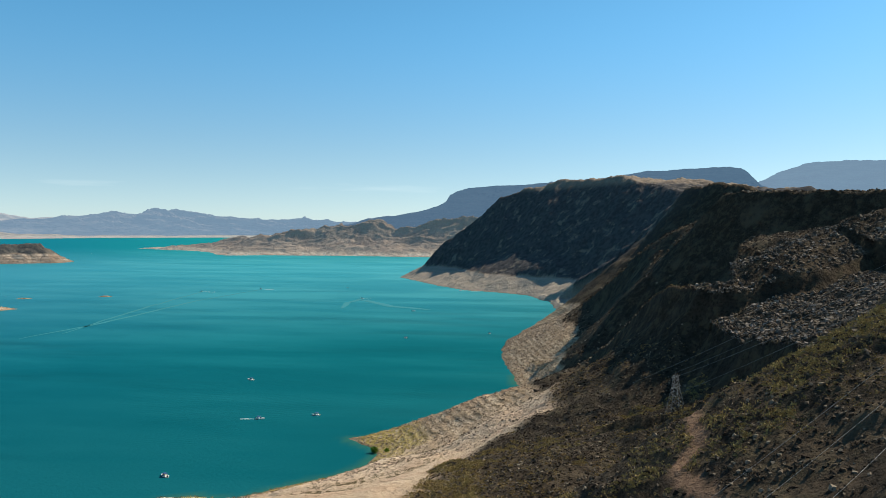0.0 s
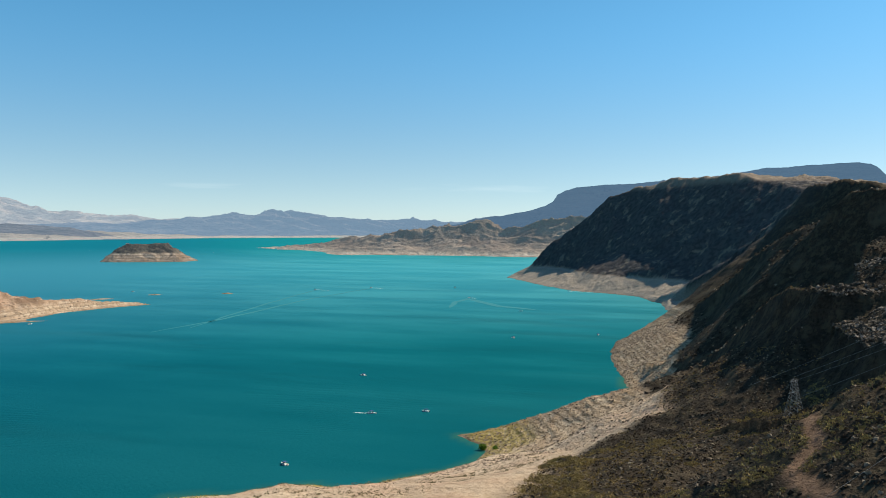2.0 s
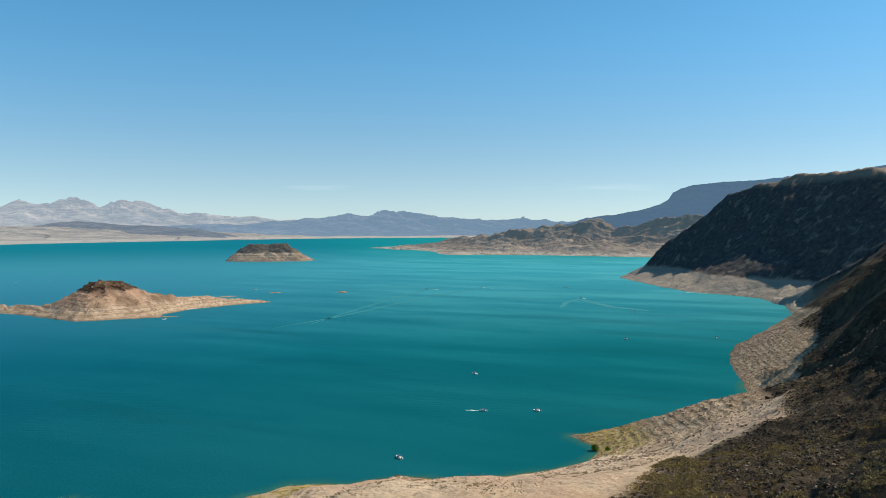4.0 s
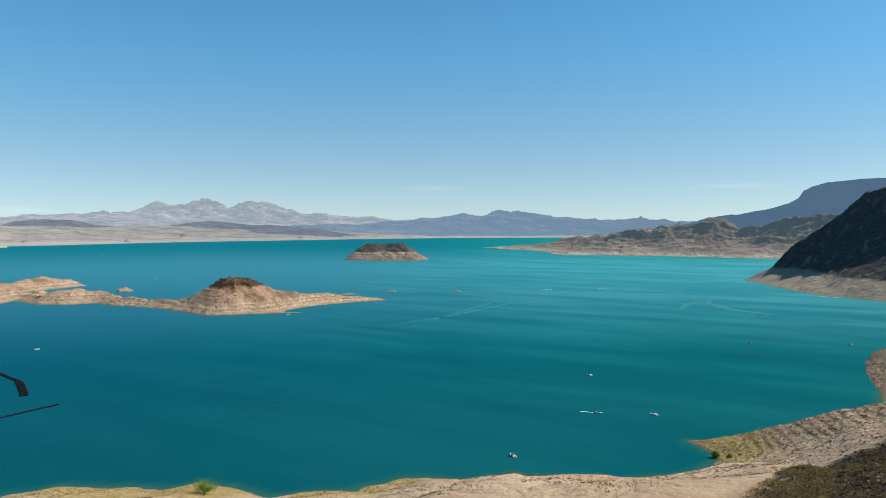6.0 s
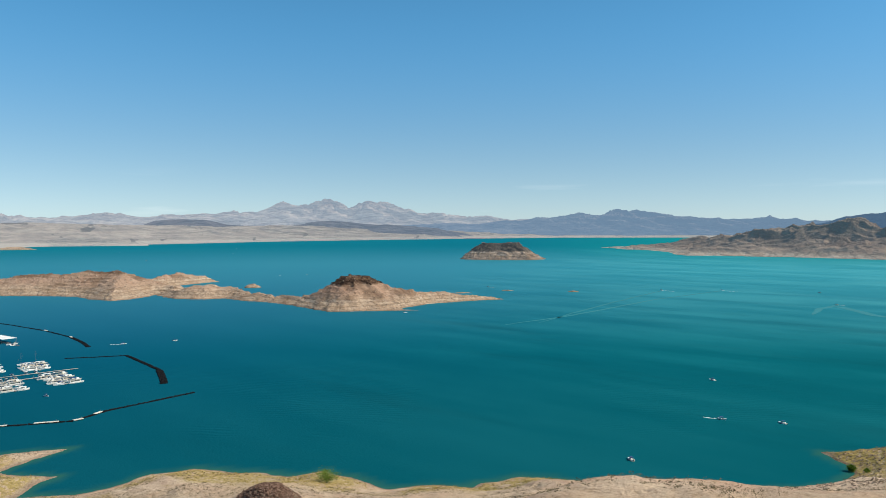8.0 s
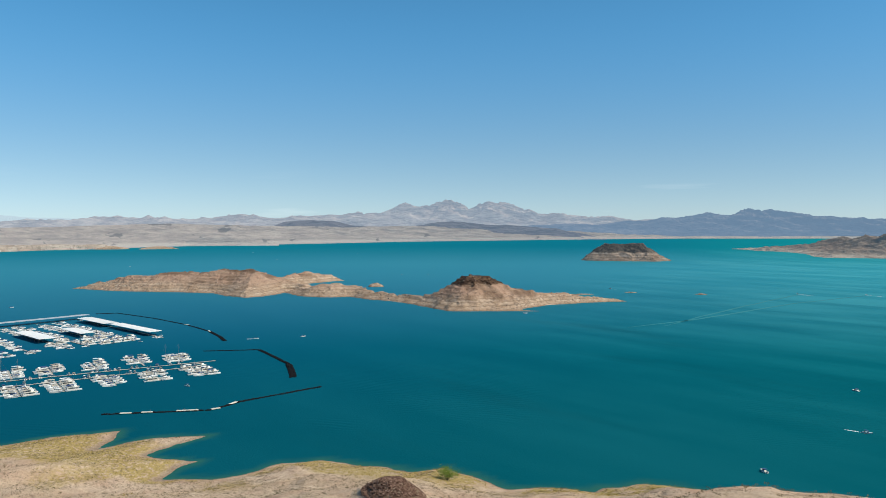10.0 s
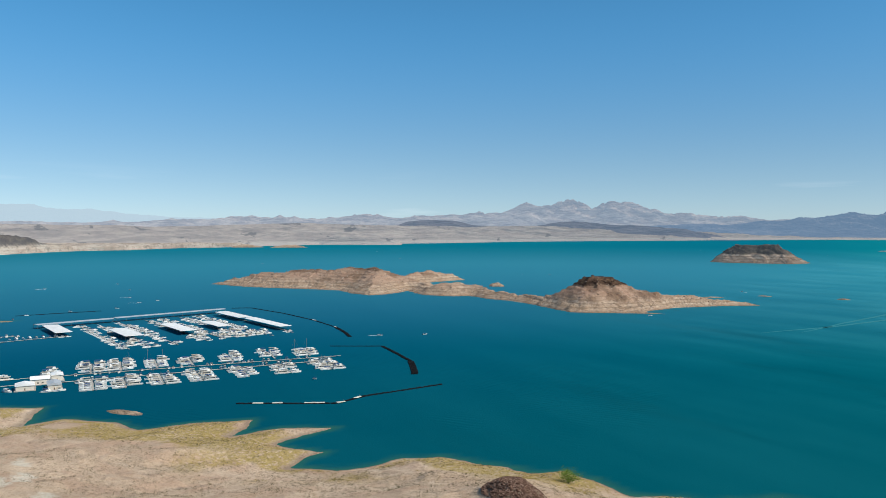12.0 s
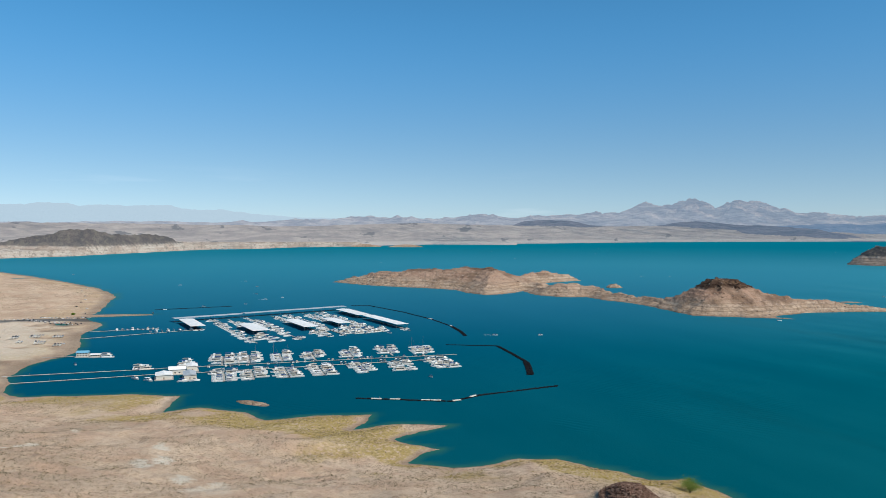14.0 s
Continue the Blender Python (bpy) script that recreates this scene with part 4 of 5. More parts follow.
def motorboat(at, group, label="white open motorboat with a dark canopy on the lake", canopy="canvas_blue"):
    t = thing("motorboat", label, "boat", group, at)
    part("hull", hull(7.0, 2.5, 0.85, 0.3), M["gelcoat"], t)
    part("windscreen", softened(blocks((0.2, 1.2, -0.95, 0.95, 0.9, 1.5, 0.1, 0.5)), 0.04), M["glass"], t)
    part("seat", softened(blocks((-2.4, -1.7, -0.9, 0.9, 0.85, 1.3)), 0.05), M["cream"], t)
    cover = part("canopy", softened(blocks((-2.2, 0.5, -1.1, 1.1, 2.15, 2.28)), 0.05), M[canopy], t)
    part("canopy_frame", bent(hoop(-2.0, 0.3, 1.05, 0.9, 2.15), 0.04), M["steel"], cover)
    part("outboard_motor", softened(blocks((-3.9, -3.45, -0.25, 0.25, 0.2, 1.35)), 0.08), M["rubber"], t)
    return t


def sailboat(at, group):
    t = thing("sailing_boat", "white sailing boat with bare mast moored at a dock", "sailboat", group, at)
    part("hull", hull(10.5, 3.2, 1.1, 0.6), M["gelcoat"], t)
    part("cabin", softened(blocks((-1.5, 2.6, -1.0, 1.0, 1.1, 1.7, 0.1, 0.3)), 0.08), M["gelcoat"], t)
    part("mast", rods([((0.9, 0, 1.2), (0.9, 0, 14.0))], 0.11, 6), M["steel"], t)
    part("boom", rods([((0.9, 0, 2.6), (-3.6, 0, 2.7))], 0.14, 6), M["canvas_blue"], t)
    part("stay", rods([((5.0, 0, 1.5), (0.9, 0, 13.8)), ((-5.1, 0, 1.2), (0.9, 0, 13.8))], 0.025, 3), M["steel"], t)
    return t


def turned(x, y, turn, z=0.0):
    return pose(x, y, z, 0, 0, turn)


KINDS = {}


def moored(kind, x, y, turn, group):
    """A boat of a kind; the first one of each finish is built, the others are copies."""
    look_of = int(abs(x * 7 + y * 13)) % 3
    key = (kind, look_of)
    finish = (("canvas_tan", "gelcoat", "tan"), ("canvas_blue", "gelcoat", "navy"), ("roof_white", "cream", "white"))[look_of]
    at = turned(x, y, turn)
    if key in KINDS:
        copy_thing(KINDS[key], at)
    elif kind == "house":
        KINDS[key] = houseboat(at, group, *finish)
    elif kind == "cruiser":
        KINDS[key] = cruiser(at, group, finish[0], finish[2])
    elif kind == "motor":
        KINDS[key] = motorboat(at, group, f"white open motorboat with a {finish[2]} canopy moored at a dock", finish[0])
    else:
        KINDS[key] = sailboat(at, group)


# ---- docks ----


def dock(ax, ay, bx, by, wide, label="grey boarded floating dock walkway", piles=True):
    """A floating walkway from a to b."""
    length, turn = math.hypot(bx - ax, by - ay), math.degrees(math.atan2(by - ay, bx - ax))
    t = thing("floating_dock", label, "dock", "marina docks", turned(ax, ay, turn))
    part("deck", softened(blocks((0, length, -wide / 2, wide / 2, 0.35, 0.6)), 0.04), M["deck"], t)
    for k in range(max(1, int(length // 45))):
        x = length * (k + 0.5) / max(1, int(length // 45))
        part("float", blocks((x - 16, x + 16, -wide / 2 + 0.15, wide / 2 - 0.15, -0.4, 0.35)), M["float"], t)
        if piles:
            part("pile", rods([((x, wide / 2 + 0.2, -2), (x, wide / 2 + 0.2, 2.6))], 0.18, 6), M["steel"], t)
    return t


LONG_AT, LONG_WAY, FINGER_WAY = Vector((-1296, 0)), Vector((-0.323, 0.946)), Vector((0.990, 0.141))


def marina_point(s, u):
    """s metres along the long covered dock, u out along its fingers."""
    p = LONG_AT + LONG_WAY * s + FINGER_WAY * u
    return p.x, p.y


def covered_dock(s, u0, u1, wide, tall=6.4, across=False, label="white-roofed covered boat dock open at the sides"):
    """A sheet roof on posts over a dock; across: it runs along the long way."""
    x, y = marina_point(u0, s) if across else marina_point(s, u0)
    way = LONG_WAY if across else FINGER_WAY
    length = u1 - u0
    t = thing("covered_dock", label, "covered dock", "covered docks", turned(x, y, math.degrees(math.atan2(way.y, way.x))))
    bm = bmesh.new()
    h = wide / 2
    prof = [(-h, tall), (0, tall + wide * 0.035), (h, tall), (h, tall - 0.35), (-h, tall - 0.35)]
    a, b = ([bm.verts.new((xx, p[0], p[1])) for p in prof] for xx in (0, length))
    for k in range(5):
        bm.faces.new((a[k], b[k], b[(k + 1) % 5], a[(k + 1) % 5]))
    bm.faces.new(a[::-1]), bm.faces.new(b)
    part("roof", bm, M["roof_grey" if across else "roof_white"], t)
    n = max(2, int(length / 16))
    for k in range(n + 1):
        for y in (-h + 0.6, h - 0.6):
            part("post", rods([((length * k / n * 0.98 + 0.3, y, 0.3), (length * k / n * 0.98 + 0.3, y, tall - 0.3))], 0.16, 5), M["steel"], t)
    part("deck", blocks((0, length, -1.2, 1.2, 0.3, 0.6)), M["deck"], t)
    part("float", blocks((0.5, length - 0.5, -1.0, 1.0, -0.3, 0.3)), M["float"], t)
    return t


def build_marina():
    rnd = random.Random(5)
    # two parallel walkways with fingers of houseboats on either side
    dock(-866, -20, -851, 312, 2.6)
    dock(-828, -20, -827, 285, 2.6)
    for y in (44, 73, 109, 146, 190, 238, 280):
        dock(-868, y, -926, y + 5, 2.2)
        for k in range(5):
            for side in (-1, 1):
                if rnd.random() < 0.92:
                    kind = rnd.choice(("house", "house", "cruiser", "cruiser", "sail" if k > 2 else "house"))
                    half = {"house": 8.6, "cruiser": 7.0, "sail": 6.8}[kind]
                    moored(kind, -876 - k * 10.6 - rnd.uniform(0, 1.5), y + 1 + k + side * half, 90 * side + rnd.uniform(-2, 2), "boats at the marina docks")
    for y in (42, 70, 104, 140, 186, 228, 274):
        dock(-826, y, -772, y - 3, 2.2)
        for k in range(5):
            for side in (-1, 1):
                if rnd.random() < 0.92:
                    kind = rnd.choice(("house", "house", "cruiser", "cruiser", "sail" if k == 2 else "cruiser"))
                    half = {"house": 8.6, "cruiser": 7.0, "sail": 6.8}[kind]
                    moored(kind, -816 + k * 10.2 + rnd.uniform(0, 1.5), y - 0.6 * k + side * half, 90 * side + rnd.uniform(-2, 2), "boats at the marina docks")
    for k in range(58):
        if rnd.random() < 0.8:
            moored("motor", rnd.choice((-860, -834)) + rnd.uniform(-1, 1), 25 + k * 4.5, rnd.choice((0, 180)) + rnd.uniform(-4, 4), "boats at the marina docks")
    # the long covered dock and its fingers
    covered_dock(0, 0, 116, 17, 6.2, True, "long grey-roofed covered boat dock")
    covered_dock(0, 119, 318, 17, 6.8, True, "long grey-roofed covered boat dock")
    roofs = {17: (24, 122, 22), 88: (136, 226, 25), 166: (130, 230, 23), 226: (148, 222, 21), 297: (40, 143, 24)}
    for s, (u0, u1, wide) in (*roofs.items(), (300, (154, 288, 20))):
        covered_dock(s, u0, u1, wide)
    for s, u1 in ((17, 128), (60, 300), (88, 304), (122, 306), (166, 306), (192, 306), (226, 306), (256, 308), (297, 318)):
        u0, covered = 16, roofs.get(s, (0, 0, 0))
        dock(*marina_point(s, u0), *marina_point(s, u1), 1.8, piles=False)
        u = u0 + 8
        while u < u1:
            if not covered[0] - 6 < u < (covered[1] if s < 290 else 288) + 5:
                for side in (-1, 1):
                    kind = rnd.choice(("motor", "motor", "cruiser", "house" if u > 230 else "motor"))
                    half = {"house": 9.2, "cruiser": 7.2, "motor": 5.0}[kind]
                    if rnd.random() < (0.55 if u < 60 else 0.72):
                        x, y = marina_point(s + side * half, u + rnd.uniform(-1, 1))
                        moored(kind, x, y, 108.9 - 90 + 90 * side + rnd.uniform(-3, 3), "boats at the marina docks")
            u += 8.6 if u < 200 else 9.6
    # gangways from the beach
    dock(-868, -168, -864, -20, 2.2, "long narrow gangway from the beach")
    dock(-826, -154, -832, -20, 2.2, "long narrow gangway from the beach")
    dock(-1205, -126, -1216, -22, 2.4, "long narrow gangway from the beach")
    dock(-1133, -118, -1185, 38, 2.4, "long narrow gangway from the beach")
    dock(-981, -146, -978, -100, 2.2, "short gangway from the beach")
    for k in range(9):
        moored("motor" if k % 3 else "cruiser", -1213 + rnd.uniform(-3, 8), -78 + k * 7, rnd.choice((0, 180)), "boats at the marina docks")
        moored("cruiser" if k % 2 else "motor", -1172 + rnd.uniform(-9, -4) - k * 1.5, -32 + k * 8, 15, "boats at the marina docks")


def floating_building(x, y, turn, long, wide, tall, roof, label, ridge=1.6, name="floating_building", windows=4, storeys=1):
    t = thing(name, label, "floating building", at=turned(x, y, turn))
    part("raft", softened(blocks((-long / 2 - 1.5, long / 2 + 1.5, -wide / 2 - 1.5, wide / 2 + 1.5, -0.3, 0.6)), 0.06), M["deck"], t)
    wall = part("wall", blocks((-long / 2, long / 2, -wide / 2, wide / 2, 0.6, tall)), M["cream"], t)
    bm = bmesh.new()
    h, l = wide / 2 + 0.7, long / 2 + 0.7
    prof = [(-h, tall), (0, tall + ridge), (h, tall), (h, tall - 0.25), (-h, tall - 0.25)]
    a, b = ([bm.verts.new((xx, p[0], p[1])) for p in prof] for xx in (-l, l))
    for k in range(5):
        bm.faces.new((a[k], b[k], b[(k + 1) % 5], a[(k + 1) % 5]))
    bm.faces.new(a[::-1]), bm.faces.new(b)
    part("roof", bm, roof, t)
    for st in range(storeys):
        for k in range(windows):
            xx = -long / 2 + long * (k + 0.5) / windows
            for yy in (-wide / 2 - 0.04, wide / 2):
                part("window", blocks((xx - 0.8, xx + 0.8, yy, yy + 0.04, 1.5 + st * 2.8, 2.6 + st * 2.8)), M["glass"], wall, "dark glass")
    part("door", blocks((long / 2, long / 2 + 0.05, -0.5, 0.5, 0.6, 2.7)), M["wood"], wall, "brown wooden door")
    return t


def build_marina_buildings():
    floating_building(-976, -103, 80, 12, 9, 5.5, M["roof_blue"], "two-storey floating building with a pale blue roof", 1.8, storeys=2)
    floating_building(-970, -89, 80, 10, 7, 3.4, M["roof_white"], "low floating building with a white roof", 0.9)
    floating_building(-808, -16, 0, 17, 15, 5.0, M["roof_white"], "open-fronted marina store under a white roof", 1.6)
    floating_building(-832, -3, 90, 16, 14, 5.5, M["roof_white"], "white-roofed marina building on floats", 2.2)
    floating_building(-803, 8, 0, 22, 11, 5.0, M["roof_grey"], "grey-roofed marina building on floats", 1.8)
    floating_building(-846, 12, 0, 16, 10, 6.0, M["roof_white"], "two-storey marina restaurant on floats", 1.5, storeys=2)
    for x, y, a in ((-872, -40, 95), (-866, -33, 92), (-862, 4, 90), (-880, 6, 85), (-786, 2, 90), (-786, 12, 90), (-895, 10, 90), (-800, -30, 40), (-813, -42, 30)):
        moored("house" if x < -850 else "cruiser", x, y, a, "boats at the marina docks")
    floater = houseboat(turned(-962, -76, 80), "")
    tagged(floater, "white two-decked work boat beside the floating building")
    tug = motorboat(turned(-920, -106, 10), "boats on the lake", "dark work skiff with a canopy near the beach")


def breakwater(pts, wide, label, seed):
    """A boom of tyre bundles and logs along a line, each piece of its own."""
    rnd = random.Random(seed)
    t = thing("floating_breakwater", label, "breakwater", "floating breakwaters", turned(pts[0][0], pts[0][1], 0))
    shapes = []
    for k in range(4):
        bm = bmesh.new()
        nx, ny = 6, int(3 + wide)
        rows = [[bm.verts.new((-2.25 + 4.5 * i / nx + rnd.uniform(-0.2, 0.2), (j / ny - 0.5) * wide + rnd.uniform(-0.12, 0.12), rnd.uniform(0.25, 1.0))) for i in range(nx + 1)] for j in range(ny + 1)]
        for r, q in zip(rows, rows[1:]):
            for i in range(nx):
                bm.faces.new((r[i], r[i + 1], q[i + 1], q[i]))
        rim = [e for e in bm.edges if e.is_boundary]
        skirt = bmesh.ops.extrude_edge_only(bm, edges=rim)["geom"]
        for v in skirt:
            if isinstance(v, bmesh.types.BMVert):
                v.co.z = -0.4
        me = bpy.data.meshes.new("float")
        bmesh.ops.recalc_face_normals(bm, faces=bm.faces)
        bm.to_mesh(me), bm.free()
        me.materials.append(M["float"])
        shapes.append(me)
    for (ax, ay), (bx, by) in zip(pts, pts[1:]):
        n = max(1, int(math.hypot(bx - ax, by - ay) / 4.7))
        for k in range(n):
            u = (k + 0.5) / n
            ob = new("float", rnd.choice(shapes))
            ob.parent = t
            ob.matrix_basis = pose(ax + (bx - ax) * u - pts[0][0] + rnd.uniform(-0.4, 0.4), ay + (by - ay) * u - pts[0][1] + rnd.uniform(-0.4, 0.4), rnd.uniform(-0.1, 0.1),
                                   0, 0, math.degrees(math.atan2(by - ay, bx - ax)) + rnd.uniform(-7, 7))
    return t


def platform(x, y, turn, long, wide=2.6):
    t = thing("mooring_platform", "pale concrete platform set on a floating breakwater", "platform", "breakwater platforms", turned(x, y, turn))
    part("slab", softened(blocks((-long / 2, long / 2, -wide / 2, wide / 2, 0.5, 1.1)), 0.08), M["cream"], t)
    part("post", rods([((long * 0.3, 0, 1.1), (long * 0.3, 0, 2.6))], 0.1), M["steel"], t)


def build_breakwaters():
    breakwater([(-1464, 330), (-1453, 364), (-1327, 391), (-1206, 403), (-1107, 402)], 2.2, "dark floating breakwater of logs and tyres", 1)
    breakwater([(-1107, 402), (-1050, 394), (-998, 382)], 5.0, "dark floating breakwater of logs and tyres", 2)
    breakwater([(-928, 327), (-912, 356), (-897, 386)], 1.4, "thin dark floating boom", 3)
    breakwater([(-897, 386), (-835, 377), (-779, 368)], 4.0, "wide dark floating breakwater of bundled tyres", 4)
    breakwater([(-779, 368), (-742, 353), (-706, 337)], 7.0, "wide dark floating breakwater of bundled tyres", 5)
    breakwater([(-657, 142), (-630, 194), (-618, 218), (-633, 249), (-640, 290), (-647, 336)], 2.4, "dark floating breakwater of logs and tyres", 6)
    breakwater([(-1498, -27), (-1515, 60), (-1523, 110)], 1.2, "thin dark floating boom", 7)
    for x, y, a, l in ((-648, 158, 64, 9), (-641, 173, 64, 9), (-629, 197, 64, 8), (-625, 205, 64, 9), (-619, 222, 95, 8), (-630, 242, 118, 9), (-1206, 403, 5, 12), (-1107, 402, 170, 12)):
        platform(x, y, a, l)


# ---- boats out on the lake ----


def foam_material():
    n = Nodes("wake_foam")
    return n.done(n.mix(n.noise(0.8, 5), (0.60, 0.72, 0.72), (0.9, 0.91, 0.91)), 0.6)


M["foam"] = foam_material()


def wake(x, y, turn, long, wide):
    """Foam behind a boat that goes towards turn."""
    rnd = random.Random(int(x * 3 + y))
    bm = bmesh.new()
    n = 18
    rows = []
    for k in range(n + 1):
        u = k / n
        half = wide * (0.25 + 0.75 * u) * (0.7 + 0.5 * rnd.random()) * (1 - u * u * 0.85) * 0.5
        rows.append([bm.verts.new((-3 - u * long, s * half + rnd.uniform(-0.2, 0.2), 0.05 + 0.12 * (1 - u) * (1 - abs(s)))) for s in (-1, 0, 1)])
    for a, b in zip(rows, rows[1:]):
        for k in range(2):
            bm.faces.new((a[k], a[k + 1], b[k + 1], b[k]))
    me = bpy.data.meshes.new("wake")
    bmesh.ops.recalc_face_normals(bm, faces=bm.faces)
    bm.to_mesh(me), bm.free()
    me.materials.append(M["foam"])
    ob = tagged(new("wake", me), "white foam wake behind a moving boat", "wake", kind="stuff")
    ob.matrix_basis = turned(x, y, turn)


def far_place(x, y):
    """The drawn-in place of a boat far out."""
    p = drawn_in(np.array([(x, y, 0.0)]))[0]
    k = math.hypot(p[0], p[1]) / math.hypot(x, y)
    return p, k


def build_lake_boats():
    group = "boats on the lake"
    first = None
    # x, y, heading, wake length (0: at rest)
    for x, y, turn, trail in ((-913, 1730, 160, 46), (-805, 1833, 155, 52), (-481, 1630, 150, 30), (-603, 1914, 170, 0), (-311, 1393, 20, 0), (-244, 1042, 140, 0),
                              (-327, 720, 165, 0), (-252, 572, 10, 13), (-213, 592, 170, 0), (-250, 427, 150, 0), (-992, 425, 60, 14), (-972, 486, 90, 0), (-1002, 944, 60, 0),
                              (-1293, 1520, 170, 24), (-2122, 1446, 165, 22), (-728, 237, 10, 0), (-2080, 1525, 165, 18), (-2250, 211, 60, 18), (-2021, 216, 40, 0),
                              (-1793, 189, 50, 20), (-2140, 33, 80, 20), (-2706, -276, 60, 0), (-1657, 191, 70, 22), (-1687, 231, 70, 0), (-1060, 290, 40, 0),
                              (-303, 1888, 165, 60), (-1560, 140, 60, 0), (-1540, 60, 60, 0), (-1500, -10, 80, 0), (-1440, -30, 20, 0), (-135, 1111, 80, 0)):
        if first is None:
            first = motorboat(turned(x, y, turn), group)
        else:
            copy_thing(first, turned(x, y, turn))
        if trail:
            wake(x, y, turn, trail, 3.4 if trail < 40 else 4.5)
    for x, y, turn in ((-4923, 2152, 90), (-7888, 5787, 90), (-3600, 1700, 80), (-4300, 2600, 100), (-3300, 900, 60), (-4100, 4400, 120), (-3000, 4300, 140), (-5400, 3300, 90)):
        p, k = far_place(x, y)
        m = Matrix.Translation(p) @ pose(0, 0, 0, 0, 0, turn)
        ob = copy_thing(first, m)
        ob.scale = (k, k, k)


def trail_material():
    n = Nodes("disturbed_water")
    return n.done(n.mix(n.noise(0.15, 4), (0.006, 0.145, 0.172), (0.03, 0.205, 0.23)), 0.7)


M["trail"] = trail_material()


def trail(pts, wide):
    """The long faint line that a boat leaves on calm water."""
    bm = bmesh.new()
    rows = []
    n = 26
    p = np.array(pts, float)
    u = np.linspace(0, len(p) - 1, n)
    x, y = (np.interp(u, range(len(p)), p[:, k]) for k in (0, 1))
    x, y = x + 4 * fbm(x, y, 60, 3, 9), y + 4 * fbm(x, y, 60, 3, 19)
    for k in range(n):
        a, b = max(k - 1, 0), min(k + 1, n - 1)
        w = Vector((y[a] - y[b], x[b] - x[a], 0)).normalized()
        half = wide * 0.5 * (0.7 + 0.3 * k / n) * (1 - (k / n) ** 4)
        c = Vector((x[k], y[k], 0.12))
        rows.append((bm.verts.new(c - w * half), bm.verts.new(c + w * half)))
    for a, b in zip(rows, rows[1:]):
        bm.faces.new((a[0], a[1], b[1], b[0]))
    me = bpy.data.meshes.new("wake")
    bmesh.ops.recalc_face_normals(bm, faces=bm.faces)
    bm.to_mesh(me), bm.free()
    me.materials.append(M["trail"])
    tagged(new("wake", me), "long pale line of disturbed water behind a boat", "wake", kind="stuff")


trail([(-904, 1713), (-835, 1383), (-736, 987)], 9)
trail([(-797, 1815), (-800, 1492), (-757, 1117), (-757, 925)], 10)
trail([(-477, 1617), (-480, 1525), (-457, 1411)], 16)
trail([(-468, 1593), (-372, 1474), (-285, 1423)], 24)
build_marina()
build_marina_buildings()
build_breakwaters()
build_lake_boats()

# ---- vehicles on the beach ----


def land_z(x, y):
    return float(near_land(np.array([float(x)]), np.array([float(y)]))[0][0])


def car(at, paint, label, pickup=False):
    t = thing("pickup_truck" if pickup else "car", label, "truck" if pickup else "car", "vehicles on the beach", at)
    part("body", softened(blocks((-2.4, 2.4, -0.92, 0.92, 0.45, 1.05)), 0.14), M[paint], t)
    if pickup:
        part("cab", softened(blocks((-0.5, 1.2, -0.85, 0.85, 1.05, 1.8, 0.15, 0.3)), 0.08), M["glass"], t)
        part("cab_roof", softened(blocks((-0.3, 0.7, -0.66, 0.66, 1.78, 1.86)), 0.03), M[paint], t)
        part("bed", blocks((-2.3, -0.6, -0.88, -0.8, 1.0, 1.25), (-2.3, -0.6, 0.8, 0.88, 1.0, 1.25), (-2.38, -2.3, -0.88, 0.88, 1.0, 1.25)), M[paint], t)
    else:
        part("window", softened(blocks((-2.0, 1.1, -0.85, 0.85, 1.05, 1.68, 0.18, 0.45)), 0.06), M["glass"], t)
        part("roof", softened(blocks((-1.75, 0.45, -0.66, 0.66, 1.66, 1.74)), 0.03), M[paint], t)
    for x in (-1.5, 1.5):
        for y in (-0.84, 0.84):
            tyre = part("wheel", rods([((x, y - 0.11, 0.34), (x, y + 0.11, 0.34))], 0.34, 10), M["rubber"], t)
            part("rim", rods([((x, y - 0.125, 0.34), (x, y + 0.125, 0.34))], 0.2, 8), M["steel"], tyre)
    return t


def boat_trailer(at):
    t = thing("boat_trailer", "white motorboat resting on a trailer on the sand", "trailer", "boat trailers on the beach", at)
    b = hull(7.0, 2.4, 0.95, 0.25)
    bmesh.ops.translate(b, verts=b.verts, vec=(0, 0, 0.9))
    part("hull", b, M["gelcoat"], t)
    part("cover", softened(blocks((-2.6, 1.4, -0.95, 0.95, 1.8, 2.15, 0.25, 0.3)), 0.08), M["canvas_tan"], t, "tan canvas boat cover")
    part("trailer_frame", blocks((-3.2, 4.6, -0.08, 0.08, 0.5, 0.64), (-2.2, -2.0, -1.1, 1.1, 0.42, 0.54)), M["steel"], t)
    for x in (-2.5, -1.7):
        for y in (-1.15, 1.15):
            part("wheel", rods([((x, y - 0.1, 0.32), (x, y + 0.1, 0.32))], 0.32, 8), M["rubber"], t)
    return t


